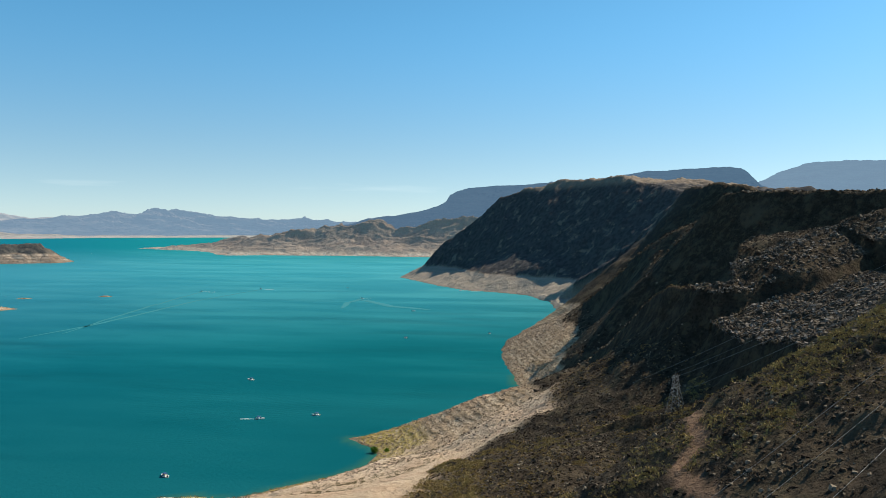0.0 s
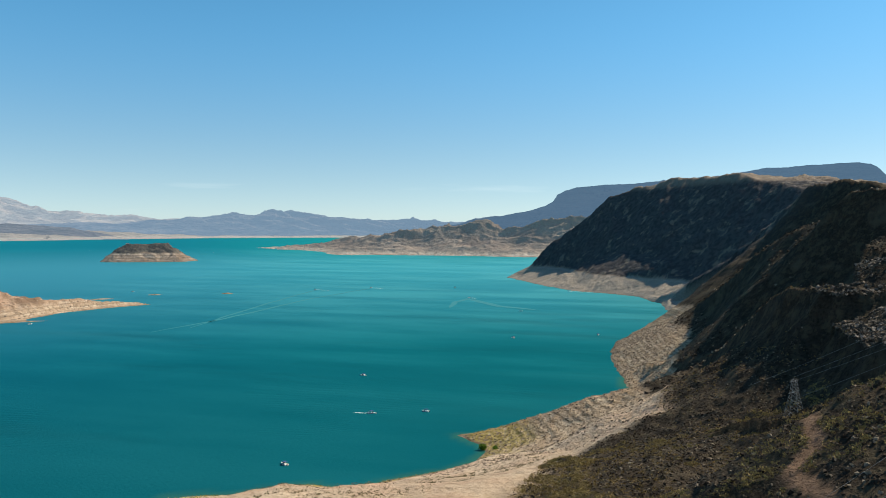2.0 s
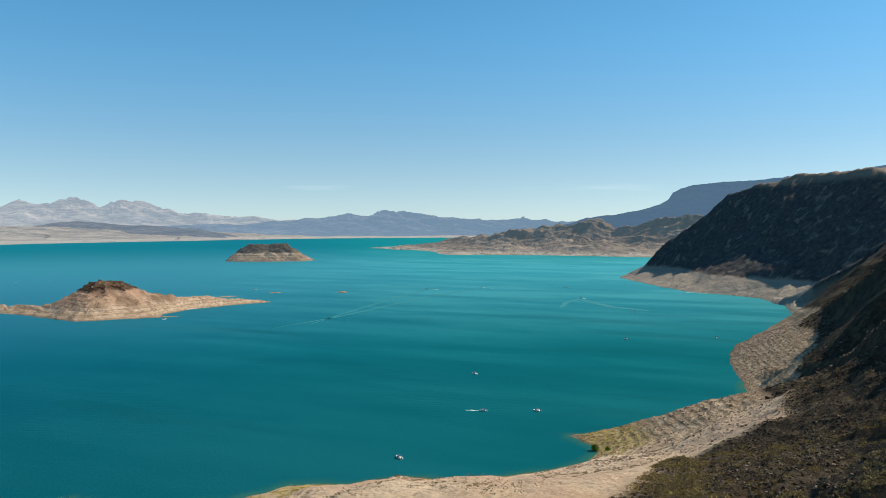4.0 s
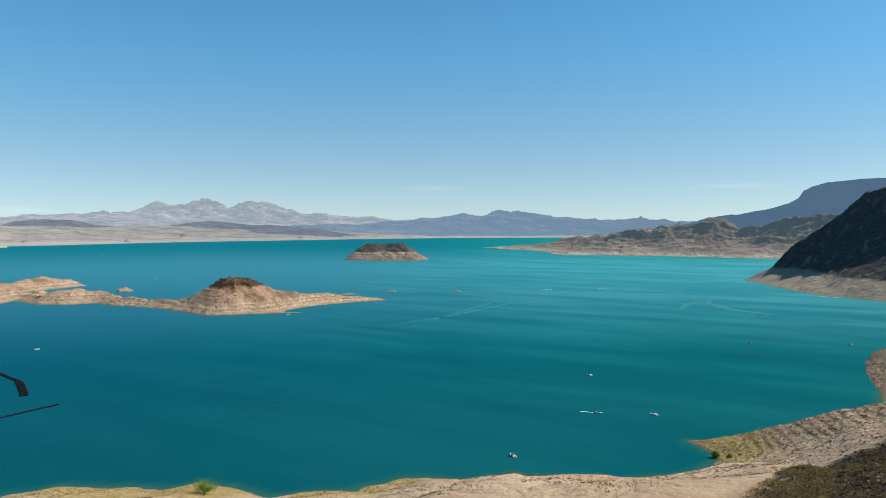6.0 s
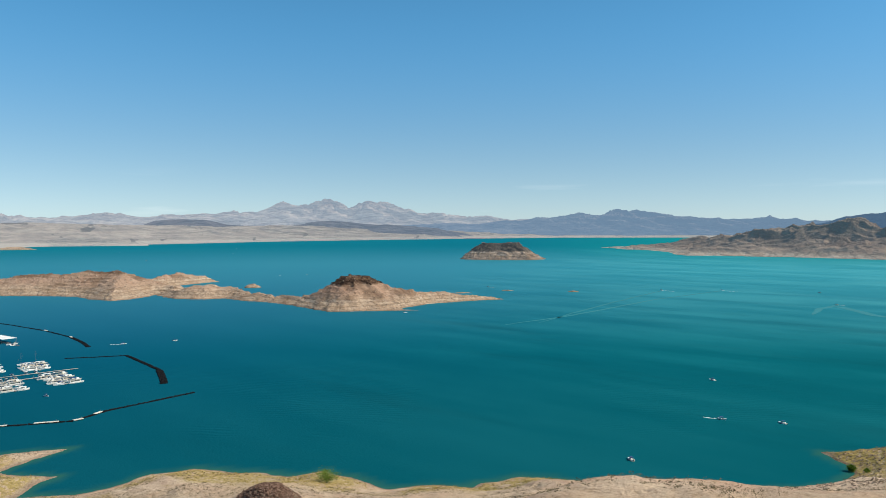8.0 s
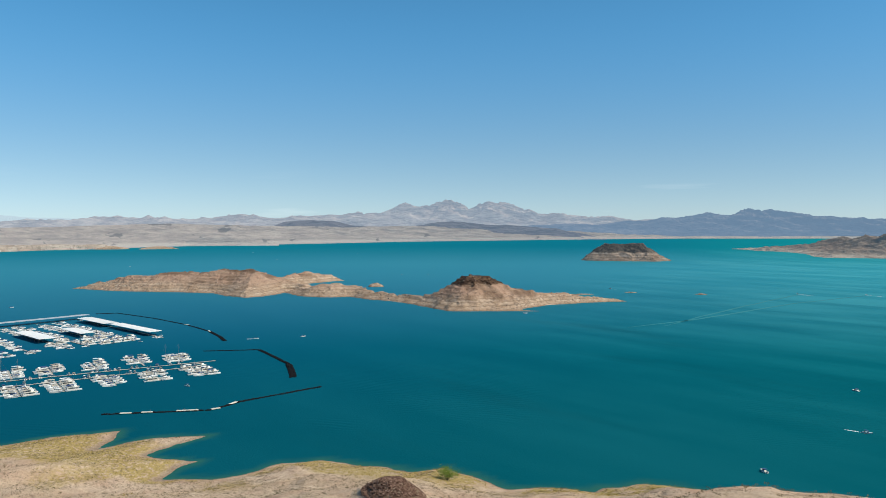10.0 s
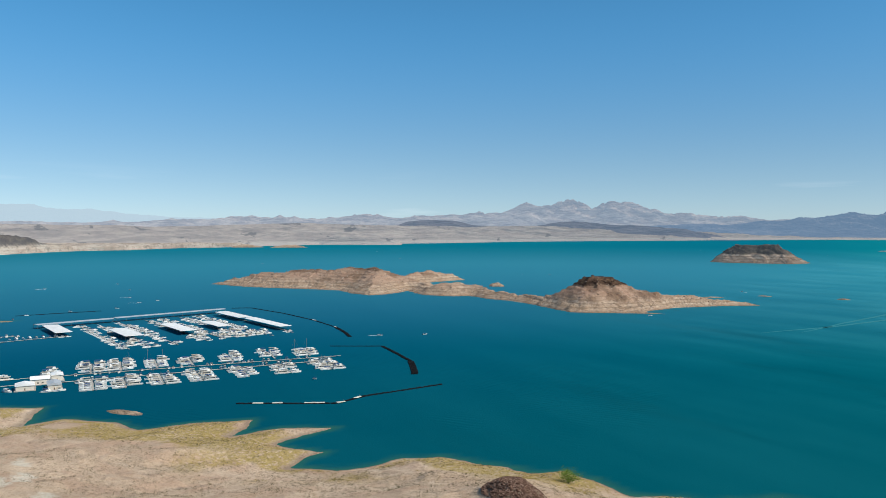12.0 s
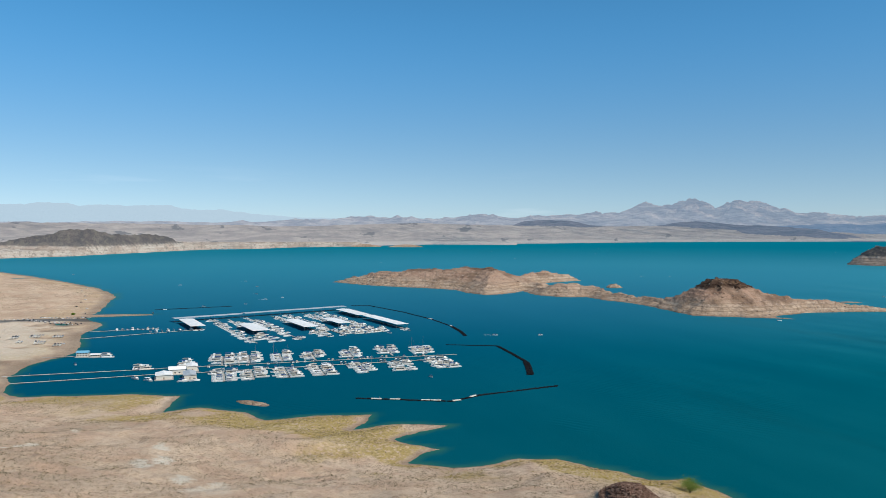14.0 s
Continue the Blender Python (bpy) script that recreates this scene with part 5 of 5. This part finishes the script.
def build_vehicles():
    trailers = []

    def haul(x, y, turn):
        m = turned(x, y, turn + rnd.uniform(-4, 4), land_z(x, y))
        if trailers:
            copy_thing(trailers[0], m)
        else:
            trailers.append(boat_trailer(m))

    rnd = random.Random(11)
    models = []

    def park(x, y, turn):
        k = len(models) if len(models) < 4 else rnd.choice((0, 0, 0, 1, 2, 2, 3))
        m = turned(x, y, turn + rnd.uniform(-4, 4), land_z(x, y))
        while len(models) <= k:
            i = len(models)
            models.append(car(m, ("car_white", "car_silver", "car_dark", "car_white")[i],
                              ("white car parked on the sand", "silver car parked on the sand", "dark car parked on the sand", "white pickup truck parked on the sand")[i], i == 3))
            if i == k:
                return
        copy_thing(models[k], m)

    for k in range(26):
        park(-1372 + k * 3.1 - (k % 2) * 14, -236 + k * 4.1, 10)
    for cx, cy, n in ((-1172, -176, 9), (-1104, -163, 8), (-1164, -148, 8), (-1083, -139, 7), (-1158, -199, 6), (-1108, -186, 4), (-1157, -220, 4)):
        for k in range(n):
            park(cx + (k % 2) * 9 - 4 + rnd.uniform(-0.5, 0.5), cy + (k // 2) * 3.4 - n * 0.8, 0)
            if k % 2:
                haul(cx + 13.5 + rnd.uniform(-0.5, 0.5), cy + (k // 2) * 3.4 - n * 0.8, 0)
    for k in range(15):
        haul(-1386 + k * 5.2, -250 + k * 7.0, 12)
    for k in range(14):
        park(-1395 + rnd.uniform(-6, 6), -200 + k * 5.5, 100)
    for k in range(9):
        park(-2050 + k * 75 + rnd.uniform(-20, 20), -188 + k * 5 + rnd.uniform(-10, 10), rnd.uniform(0, 180))


build_vehicles()

# ---- power line ----


def pylon(x, y, turn, tall):
    z = land_z(x, y)
    t = thing("power_pylon", "grey steel lattice power pylon on a rocky slope", "pylon", at=pose(x, y, z - 0.3, 0, 0, turn))
    corner = [(-1, -1), (1, -1), (1, 1), (-1, 1)]

    def at(c, u):
        w = (2.9 * (1 - u) + 0.3 * u) if u < 0.7 else 1.08 * (1 - (u - 0.7) * 1.5)
        return Vector((c[0] * w, c[1] * w, tall * u))

    for c in corner:
        part("leg", rods([(at(c, 0), at(c, 0.7)), (at(c, 0.7), at(c, 1))], 0.055, 4), M["steel"], t)
    levels = [0, 0.18, 0.34, 0.48, 0.6, 0.7, 0.8, 0.9, 1.0]
    for a, b in zip(levels, levels[1:]):
        rows = []
        for c, d in zip(corner, corner[1:] + corner[:1]):
            rows += [(at(c, a), at(d, b)), (at(d, a), at(c, b)), (at(c, b), at(d, b))]
        part("brace", rods(rows, 0.025, 4), M["steel"], t)
    for u, half in ((0.72, 4.2), (0.97, 3.6)):
        rows = [((-half, 0, tall * u), (half, 0, tall * u)), ((-half, 0, tall * u), (0, 0, tall * u + 1.0)), ((half, 0, tall * u), (0, 0, tall * u + 1.0)),
                ((-half, 0, tall * u), (0, -0.5, tall * u)), ((half, 0, tall * u), (0, 0.5, tall * u))]
        part("crossarm", rods(rows, 0.035, 4), M["steel"], t)
        for s in (-half, half):
            part("insulator", rods([((s, 0, tall * u), (s, 0, tall * u - 0.9))], 0.09, 6), M["glass"], t)
    return t


def cable(a, b, sag, r=0.05):
    curve = bpy.data.curves.new("power_cable", "CURVE")
    curve.dimensions, curve.bevel_depth, curve.bevel_resolution = "3D", r, 1
    sp = curve.splines.new("POLY")
    n = 24
    sp.points.add(n)
    a, b = Vector(a), Vector(b)
    for k in range(n + 1):
        u = k / n
        p = a.lerp(b, u)
        sp.points[k].co = (p.x, p.y, p.z - 4 * sag * u * (1 - u), 1)
    curve.materials.append(M["wire"])
    return tagged(new("power_cable", curve), "thin bright aluminium power cable over the slope", "cable", "power cables")


pylon(30.6, 270.5, 60, 14.5)

# cables run from the slope below the pylon up over the shoulder of the hill: ends and sag
for a, b, sag in (((15.9, 261.5, 99.7), (74.9, 212.2, 143.6), 1.0), ((30.0, 266.3, 102.7), (73.9, 209.3, 139.9), 0.8), ((31.8, 266.1, 102.1), (71.7, 202.7, 137.8), 0.8),
                  ((32.0, 260.0, 98.0), (70.0, 198.0, 135.4), 0.8), ((16.5, 139.0, 112.7), (50.1, 141.4, 132.9), 0.3),
                  ((15.0, 98.9, 117.0), (40.1, 113.1, 132.5), 0.25), ((20.2, 92.8, 119.5), (37.5, 105.5, 129.0), 0.2), ((26.1, 88.2, 121.4), (34.9, 98.0, 124.7), 0.1)):
    a, b = Vector(a), Vector(b)
    near = a.y < 200
    cable(a - (b - a) * (0.5 if near else 0.0), b + (b - a) * 0.6, sag * 2, 0.016 if near else 0.03)

# ---- islets ----


def islet(x, y, rx, ry, tall, turn, label="low tan islet just above the water", step=None):
    a = radians(turn)

    def height(px, py):
        u, w = (px - x) * math.cos(a) + (py - y) * math.sin(a), -(px - x) * math.sin(a) + (py - y) * math.cos(a)
        k = np.hypot(u / rx, w / ry) + 0.25 * fbm(px, py, max(rx, ry) * 0.6, 4, int(abs(x)))
        return tall * (1 - k * k) + 0.12 * tall * fbm(px, py, max(rx, ry) * 0.25, 3, 5)

    r = max(rx, ry) * 1.3
    st = step or r / 18
    island("islet", (x - r, x + r, y - r, y + r), st, height, M["island"], label, "islet")


islet(-667, 55, 19, 7, 1.7, 40, "low sandy islet with a dark wet edge")
islet(-1046, 1545, 14, 7, 2.6, 30)
islet(-1182, 1464, 16, 6, 2.0, 30)
islet(-1800, 1010, 26, 14, 9, 60, "pale rocky islet beside the island")
islet(-1725, 1090, 22, 14, 10, 60, "pale rocky islet beside the island")
islet(-6250, 1950, 150, 60, 22, 80, "pale low islet off the western shore")
islet(-6420, 1620, 140, 60, 24, 80, "pale low islet off the western shore")
islet(-1215, 1330, 24, 6, 2.2, 60)

# ---- loose stones, shrubs and trees ----


def stone_template(rnd):
    v = np.array([(i, j, k) for i in (-0.75, 0.75) for j in (-0.75, 0.75) for k in (-0.75, 0.75)], float)
    v = v * np.array([[rnd.uniform(0.35, 1.25) for _ in range(3)] for _ in range(8)])
    v = v @ np.array(Euler([rnd.uniform(0, 6.3) for _ in range(3)]).to_matrix()).T
    quads = ((0, 1, 3, 2), (4, 6, 7, 5), (0, 4, 5, 1), (2, 3, 7, 6), (0, 2, 6, 4), (1, 5, 7, 3))
    return v, np.array([t for q in quads for t in ((q[0], q[1], q[2]), (q[0], q[2], q[3]))])


def bush_template(rnd, leaves):
    """A dome of small upright leaf sprays."""
    v, f = [], []
    for k in range(leaves):
        a, h = rnd.uniform(0, 2 * math.pi), rnd.uniform(0, 1) ** 0.7
        r = rnd.uniform(0.2, 1.0) * math.sqrt(max(0.05, 1 - h * h * 0.8))
        c = np.array((math.cos(a) * r, math.sin(a) * r, h * 0.85))
        u = np.array([rnd.uniform(-1, 1) for _ in range(3)])
        w = np.array([rnd.uniform(-0.6, 0.6), rnd.uniform(-0.6, 0.6), 1.0])
        u, w = u / np.linalg.norm(u) * rnd.uniform(0.14, 0.3), w / np.linalg.norm(w) * rnd.uniform(0.18, 0.4)
        i = len(v)
        v += [c - u, c + u * 0.9, c + w]
        f += [(i, i + 1, i + 2)]
    return np.array(v), np.array(f)


def scattered(name, templates, x, y, z, size, flat, mat, label, category, seed):
    """Copies of small shapes laid over the ground, as one object."""
    rng = np.random.default_rng(seed)
    pick = rng.integers(0, len(templates), len(x))
    vs, fs, start = [], [], 0
    for k, (v, f) in enumerate(templates):
        m = pick == k
        n = int(m.sum())
        if not n:
            continue
        a = rng.uniform(0, 2 * math.pi, n)
        c, s = np.cos(a)[:, None], np.sin(a)[:, None]
        stretch = rng.uniform(0.75, 1.3, (n, 3)) * size[m][:, None] * np.array((1, 1, flat))
        px, py, pz = v[None, :, 0] * stretch[:, :1], v[None, :, 1] * stretch[:, 1:2], v[None, :, 2] * stretch[:, 2:]
        out = np.stack([px * c - py * s + x[m][:, None], px * s + py * c + y[m][:, None], pz + z[m][:, None]], -1)
        vs.append(out.reshape(-1, 3))
        fs.append((f[None] + (np.arange(n) * len(v))[:, None, None] + start).reshape(-1, 3))
        start += n * len(v)
    return tagged(mesh_object(name, np.concatenate(vs), np.concatenate(fs), mat, flat=True), label, category, kind="stuff")


def stuff_material(name, colors, rough=0.9):
    n = Nodes(name)
    g = n.nt.nodes.new("ShaderNodeNewGeometry")
    r = g.outputs["Random Per Island"]
    col = n.mix(n.ramp(r, 0.2, 0.6), colors[0], colors[1])
    col = n.mix(n.ramp(r, 0.75, 0.95), col, colors[2])
    n.bsdf.inputs["Specular IOR Level"].default_value = 0.04
    return n.done(col, rough)


def spread(n, box, seed, want):
    """n random places in a box that pass want(x, y, z, masks)."""
    rng = np.random.default_rng(seed)
    x, y = rng.uniform(box[0], box[1], n), rng.uniform(box[2], box[3], n)
    z, d, at = near_land(x, y)
    keep = (d > 1.5) & want(x, y, z, at) & (at["track"] < 0.3)
    x, y, z = x[keep], y[keep], z[keep]
    fall = np.hypot(near_land(x + 1.5, y)[0] - z, near_land(x, y + 1.5)[0] - z) / 1.5
    keep = fall < 0.8 + 0.35 * rng.uniform(-1, 1, len(x))
    return x[keep], y[keep], z[keep], rng


def build_stuff():
    rnd = random.Random(3)
    stones = [stone_template(rnd) for _ in range(18)]
    bushes = [bush_template(rnd, 16) for _ in range(5)]
    tufts = [bush_template(rnd, 8) for _ in range(6)]
    lava = stuff_material("lava_stones", ((0.030, 0.022, 0.017), (0.072, 0.055, 0.041), (0.20, 0.16, 0.122)))
    tan = stuff_material("tan_stones", ((0.22, 0.16, 0.115), (0.36, 0.28, 0.21), (0.16, 0.11, 0.085)))
    dry = stuff_material("dry_shrubs", ((0.22, 0.145, 0.055), (0.34, 0.235, 0.095), (0.12, 0.092, 0.035)))
    straw = stuff_material("yellow_shrubs", ((0.38, 0.28, 0.06), (0.27, 0.21, 0.055), (0.46, 0.35, 0.12)))
    gold = stuff_material("golden_brush", ((0.26, 0.19, 0.075), (0.36, 0.27, 0.11), (0.19, 0.15, 0.06)))
    rubble = stuff_material("grey_rubble", ((0.060, 0.050, 0.041), (0.125, 0.103, 0.084), (0.24, 0.20, 0.17)))
    grey = stuff_material("grey_shrubs", ((0.14, 0.11, 0.06), (0.20, 0.16, 0.09), (0.09, 0.08, 0.04)))
    # dark slopes beside and below the drone
    x, y, z, rng = spread(190000, (-110, 130, 70, 480), 1, lambda x, y, z, at: at["rocky"] > 0.4)
    keep = rng.uniform(0, 1, len(x)) < np.clip(190 / np.hypot(x, y), 0.3, 1) * (0.45 + 0.55 * (fbm(x, y, 14, 4, 62) > -0.1))
    x, y, z = x[keep], y[keep], z[keep]
    scattered("boulders", stones, x, y, z, 0.09 + 0.34 * rng.uniform(0, 1, len(x)) ** 4 + np.hypot(x, y) * 0.0006, 0.85, lava, "dark lava boulders strewn over the slope", "boulders", 1)
    x, y, z, rng = spread(80000, (-120, 130, 60, 420), 2, lambda x, y, z, at: (at["rocky"] > 0.3) & (fbm(x, y, 22, 5, 61) > -0.16) & ((x < 52) | (y < 235)))
    keep = rng.uniform(0, 1, len(x)) < np.clip(160 / np.hypot(x, y), 0.2, 1)
    x, y, z = x[keep], y[keep], z[keep]
    scattered("shrubs", bushes, x, y, z, 0.25 + 0.6 * rng.uniform(0, 1, len(x)) ** 2, 0.9, dry, "dry olive-brown desert shrubs between dark stones", "shrubs", 2)
    x, y, z, rng = spread(60000, (-60, 90, 60, 300), 8, lambda x, y, z, at: (at["rocky"] > 0.3) & (fbm(x, y, 16, 5, 63) > 0.22) & ((x < 52) | (y < 235)))
    scattered("shrubs", bushes, x, y, z, 0.3 + 0.8 * rng.uniform(0, 1, len(x)) ** 2, 0.9, gold, "mustard-yellow desert brush in clumps on the slope", "shrubs", 8)
    # grey rubble on the bench under the bluff
    x, y, z, rng = spread(26000, (46, 130, 205, 375), 9, lambda x, y, z, at: at["rocky"] > 0.4)
    scattered("boulders", stones, x, y, z, 0.2 + 0.8 * rng.uniform(0, 1, len(x)) ** 4, 0.8, rubble, "grey broken rock on the bench below the bluff", "boulders", 9)
    # ridge crests farther off
    x, y, z, rng = spread(44000, (-60, 230, 400, 1100), 3, lambda x, y, z, at: at["rocky"] > 0.4)
    scattered("boulders", stones, x, y, z, 0.35 + 1.2 * rng.uniform(0, 1, len(x)) ** 3, 0.8, lava, "dark rocks along the ridge", "boulders", 3)
    # pale banded shore
    x, y, z, rng = spread(46000, (-200, 60, 330, 1150), 4, lambda x, y, z, at: (at["rocky"] < 0.3))
    scattered("stones", stones, x, y, z, 0.2 + 0.6 * rng.uniform(0, 1, len(x)) ** 2 + 0.0007 * np.maximum(y - 400, 0), 0.7, tan, "tan stones on the banded shore", "stones", 4)
    # the open slope to the west
    x, y, z, rng = spread(150000, (-700, -60, -170, 420), 5, lambda x, y, z, at: (at["rocky"] < 0.3) & (z > 1.0) & (fbm(x, y, 26, 4, 91) > -0.15))
    scattered("shrubs", tufts, x, y, z, 0.26 + 0.8 * rng.uniform(0, 1, len(x)) ** 3, 0.9, grey, "sparse grey-brown desert shrubs", "shrubs", 5)
    x, y, z, rng = spread(85000, (-760, -100, -160, 560), 6, lambda x, y, z, at: at["scrub"] > 0.25)
    scattered("shrubs", tufts, x, y, z, rng.uniform(0.35, 0.9, len(x)), 1.0, straw, "yellow-green shrubs along the waterline", "shrubs", 6)
    x, y, z, rng = spread(9000, (-286, -240, 140, 182), 7, lambda x, y, z, at: at["rocky"] > 0.4)
    scattered("boulders", stones, x, y, z, rng.uniform(0.25, 0.8, len(x)), 0.75, stuff_material("brown_stones", ((0.10, 0.058, 0.042), (0.16, 0.098, 0.072), (0.22, 0.15, 0.115))), "red-brown broken rock on the knoll", "boulders", 7)

    x, y, z, rng = spread(26000, (-2300, -700, -620, -60), 14, lambda x, y, z, at: (z > 1.5) & (at["chalk"] < 0.2) & (fbm(x, y * 2, 70, 4, 92) > -0.05))
    scattered("shrubs", tufts, x, y, z, 0.5 + 1.6 * rng.uniform(0, 1, len(x)) ** 3, 0.8, grey, "sparse grey-brown desert shrubs behind the beach", "shrubs", 14)

    # broken rock on the islands
    def strewn(n, box, seed, height, low, high):
        rng = np.random.default_rng(seed)
        x, y = rng.uniform(box[0], box[1], n), rng.uniform(box[2], box[3], n)
        z = height(x, y)
        keep = (z > low) & (z < high) & (fbm(x, y, 60, 4, seed) > -0.1)
        return x[keep], y[keep], z[keep], rng

    buff = stuff_material("buff_rocks", ((0.27, 0.19, 0.145), (0.42, 0.33, 0.26), (0.19, 0.13, 0.10)))
    x, y, z, rng = strewn(40000, (-2200, -980, 400, 1280), 11, main_island, 2.0, 70.0)
    scattered("boulders", stones, x, y, z, 0.5 + 1.5 * rng.uniform(0, 1, len(x)) ** 4, 0.7, buff, "buff and brown broken rock on the island", "boulders", 11)
    x, y, z, rng = strewn(9000, (-1240, -1090, 890, 1030), 12, main_island, 43.0, 80.0)
    scattered("boulders", stones, x, y, z, 0.5 + 1.2 * rng.uniform(0, 1, len(x)) ** 3, 0.7, stuff_material("cap_rocks", ((0.045, 0.026, 0.019), (0.075, 0.044, 0.031), (0.12, 0.078, 0.056))), "dark red-brown lava rock on the island peak", "boulders", 12)
    x, y, z, rng = strewn(9000, (-2760, -2200, 2760, 3300), 13, rock_island, 3.0, 100.0)
    scattered("boulders", stones, x, y, z, 1.2 + 3.6 * rng.uniform(0, 1, len(x)) ** 3, 0.8, stuff_material("isle_rocks", ((0.075, 0.062, 0.056), (0.17, 0.135, 0.11), (0.30, 0.24, 0.20))), "grey-brown broken rock on the small island", "boulders", 13)


build_stuff()

LEAF = stuff_material("fresh_leaves", ((0.075, 0.14, 0.016), (0.13, 0.21, 0.025), (0.20, 0.26, 0.04)), 0.7)


def tree(x, y, wide, tall, label):
    """A low waterside tree: leaning stems with clumps of small leaves."""
    rnd = random.Random(int(abs(x) + abs(y)))
    z = land_z(x, y)
    t = thing("tree", label, "tree", "trees at the waterline", pose(x, y, z))
    bm = bmesh.new()
    tips = []
    for k in range(9):
        a, r = rnd.uniform(0, 6.3), rnd.uniform(0.15, 0.75) * wide
        tip = Vector((math.cos(a) * r, math.sin(a) * r, tall * rnd.uniform(0.45, 0.85)))
        mid = tip * 0.5 + Vector((0, 0, tall * 0.08))
        rod(bm, (0, 0, -0.3), mid, 0.11, 5)
        rod(bm, mid, tip, 0.06, 4)
        tips += [tip, mid * 0.4 + tip * 0.6]
    part("trunk", bm, M["bark"], t)
    v, f = [], []
    for k in range(2400):
        c = np.array(rnd.choice(tips)) + np.array([rnd.gauss(0, 0.28 * wide), rnd.gauss(0, 0.28 * wide), rnd.gauss(0, 0.16 * tall)])
        c[2] = max(c[2], 0.25)
        u, w = (np.array([rnd.gauss(0, 1) for _ in range(3)]) for _ in range(2))
        u, w = u / np.linalg.norm(u) * 0.28, w / np.linalg.norm(w) * 0.34
        i = len(v)
        v += [c - u, c + u, c + w]
        f += [(i, i + 1, i + 2)]
    crown = mesh_object("crown", np.array(v), np.array(f), LEAF, flat=True)
    crown.parent = t
    return t


tree(-138, 499, 2.6, 4.6, "round green tree at the water's edge")
tree(-346, 254, 6.2, 7.2, "spreading bright green tree on the near shore")
tree(-128, 492, 1.6, 2.2, "small green bush among yellow scrub")
tree(-1440, -158, 3.4, 3.6, "green bush on the far beach")
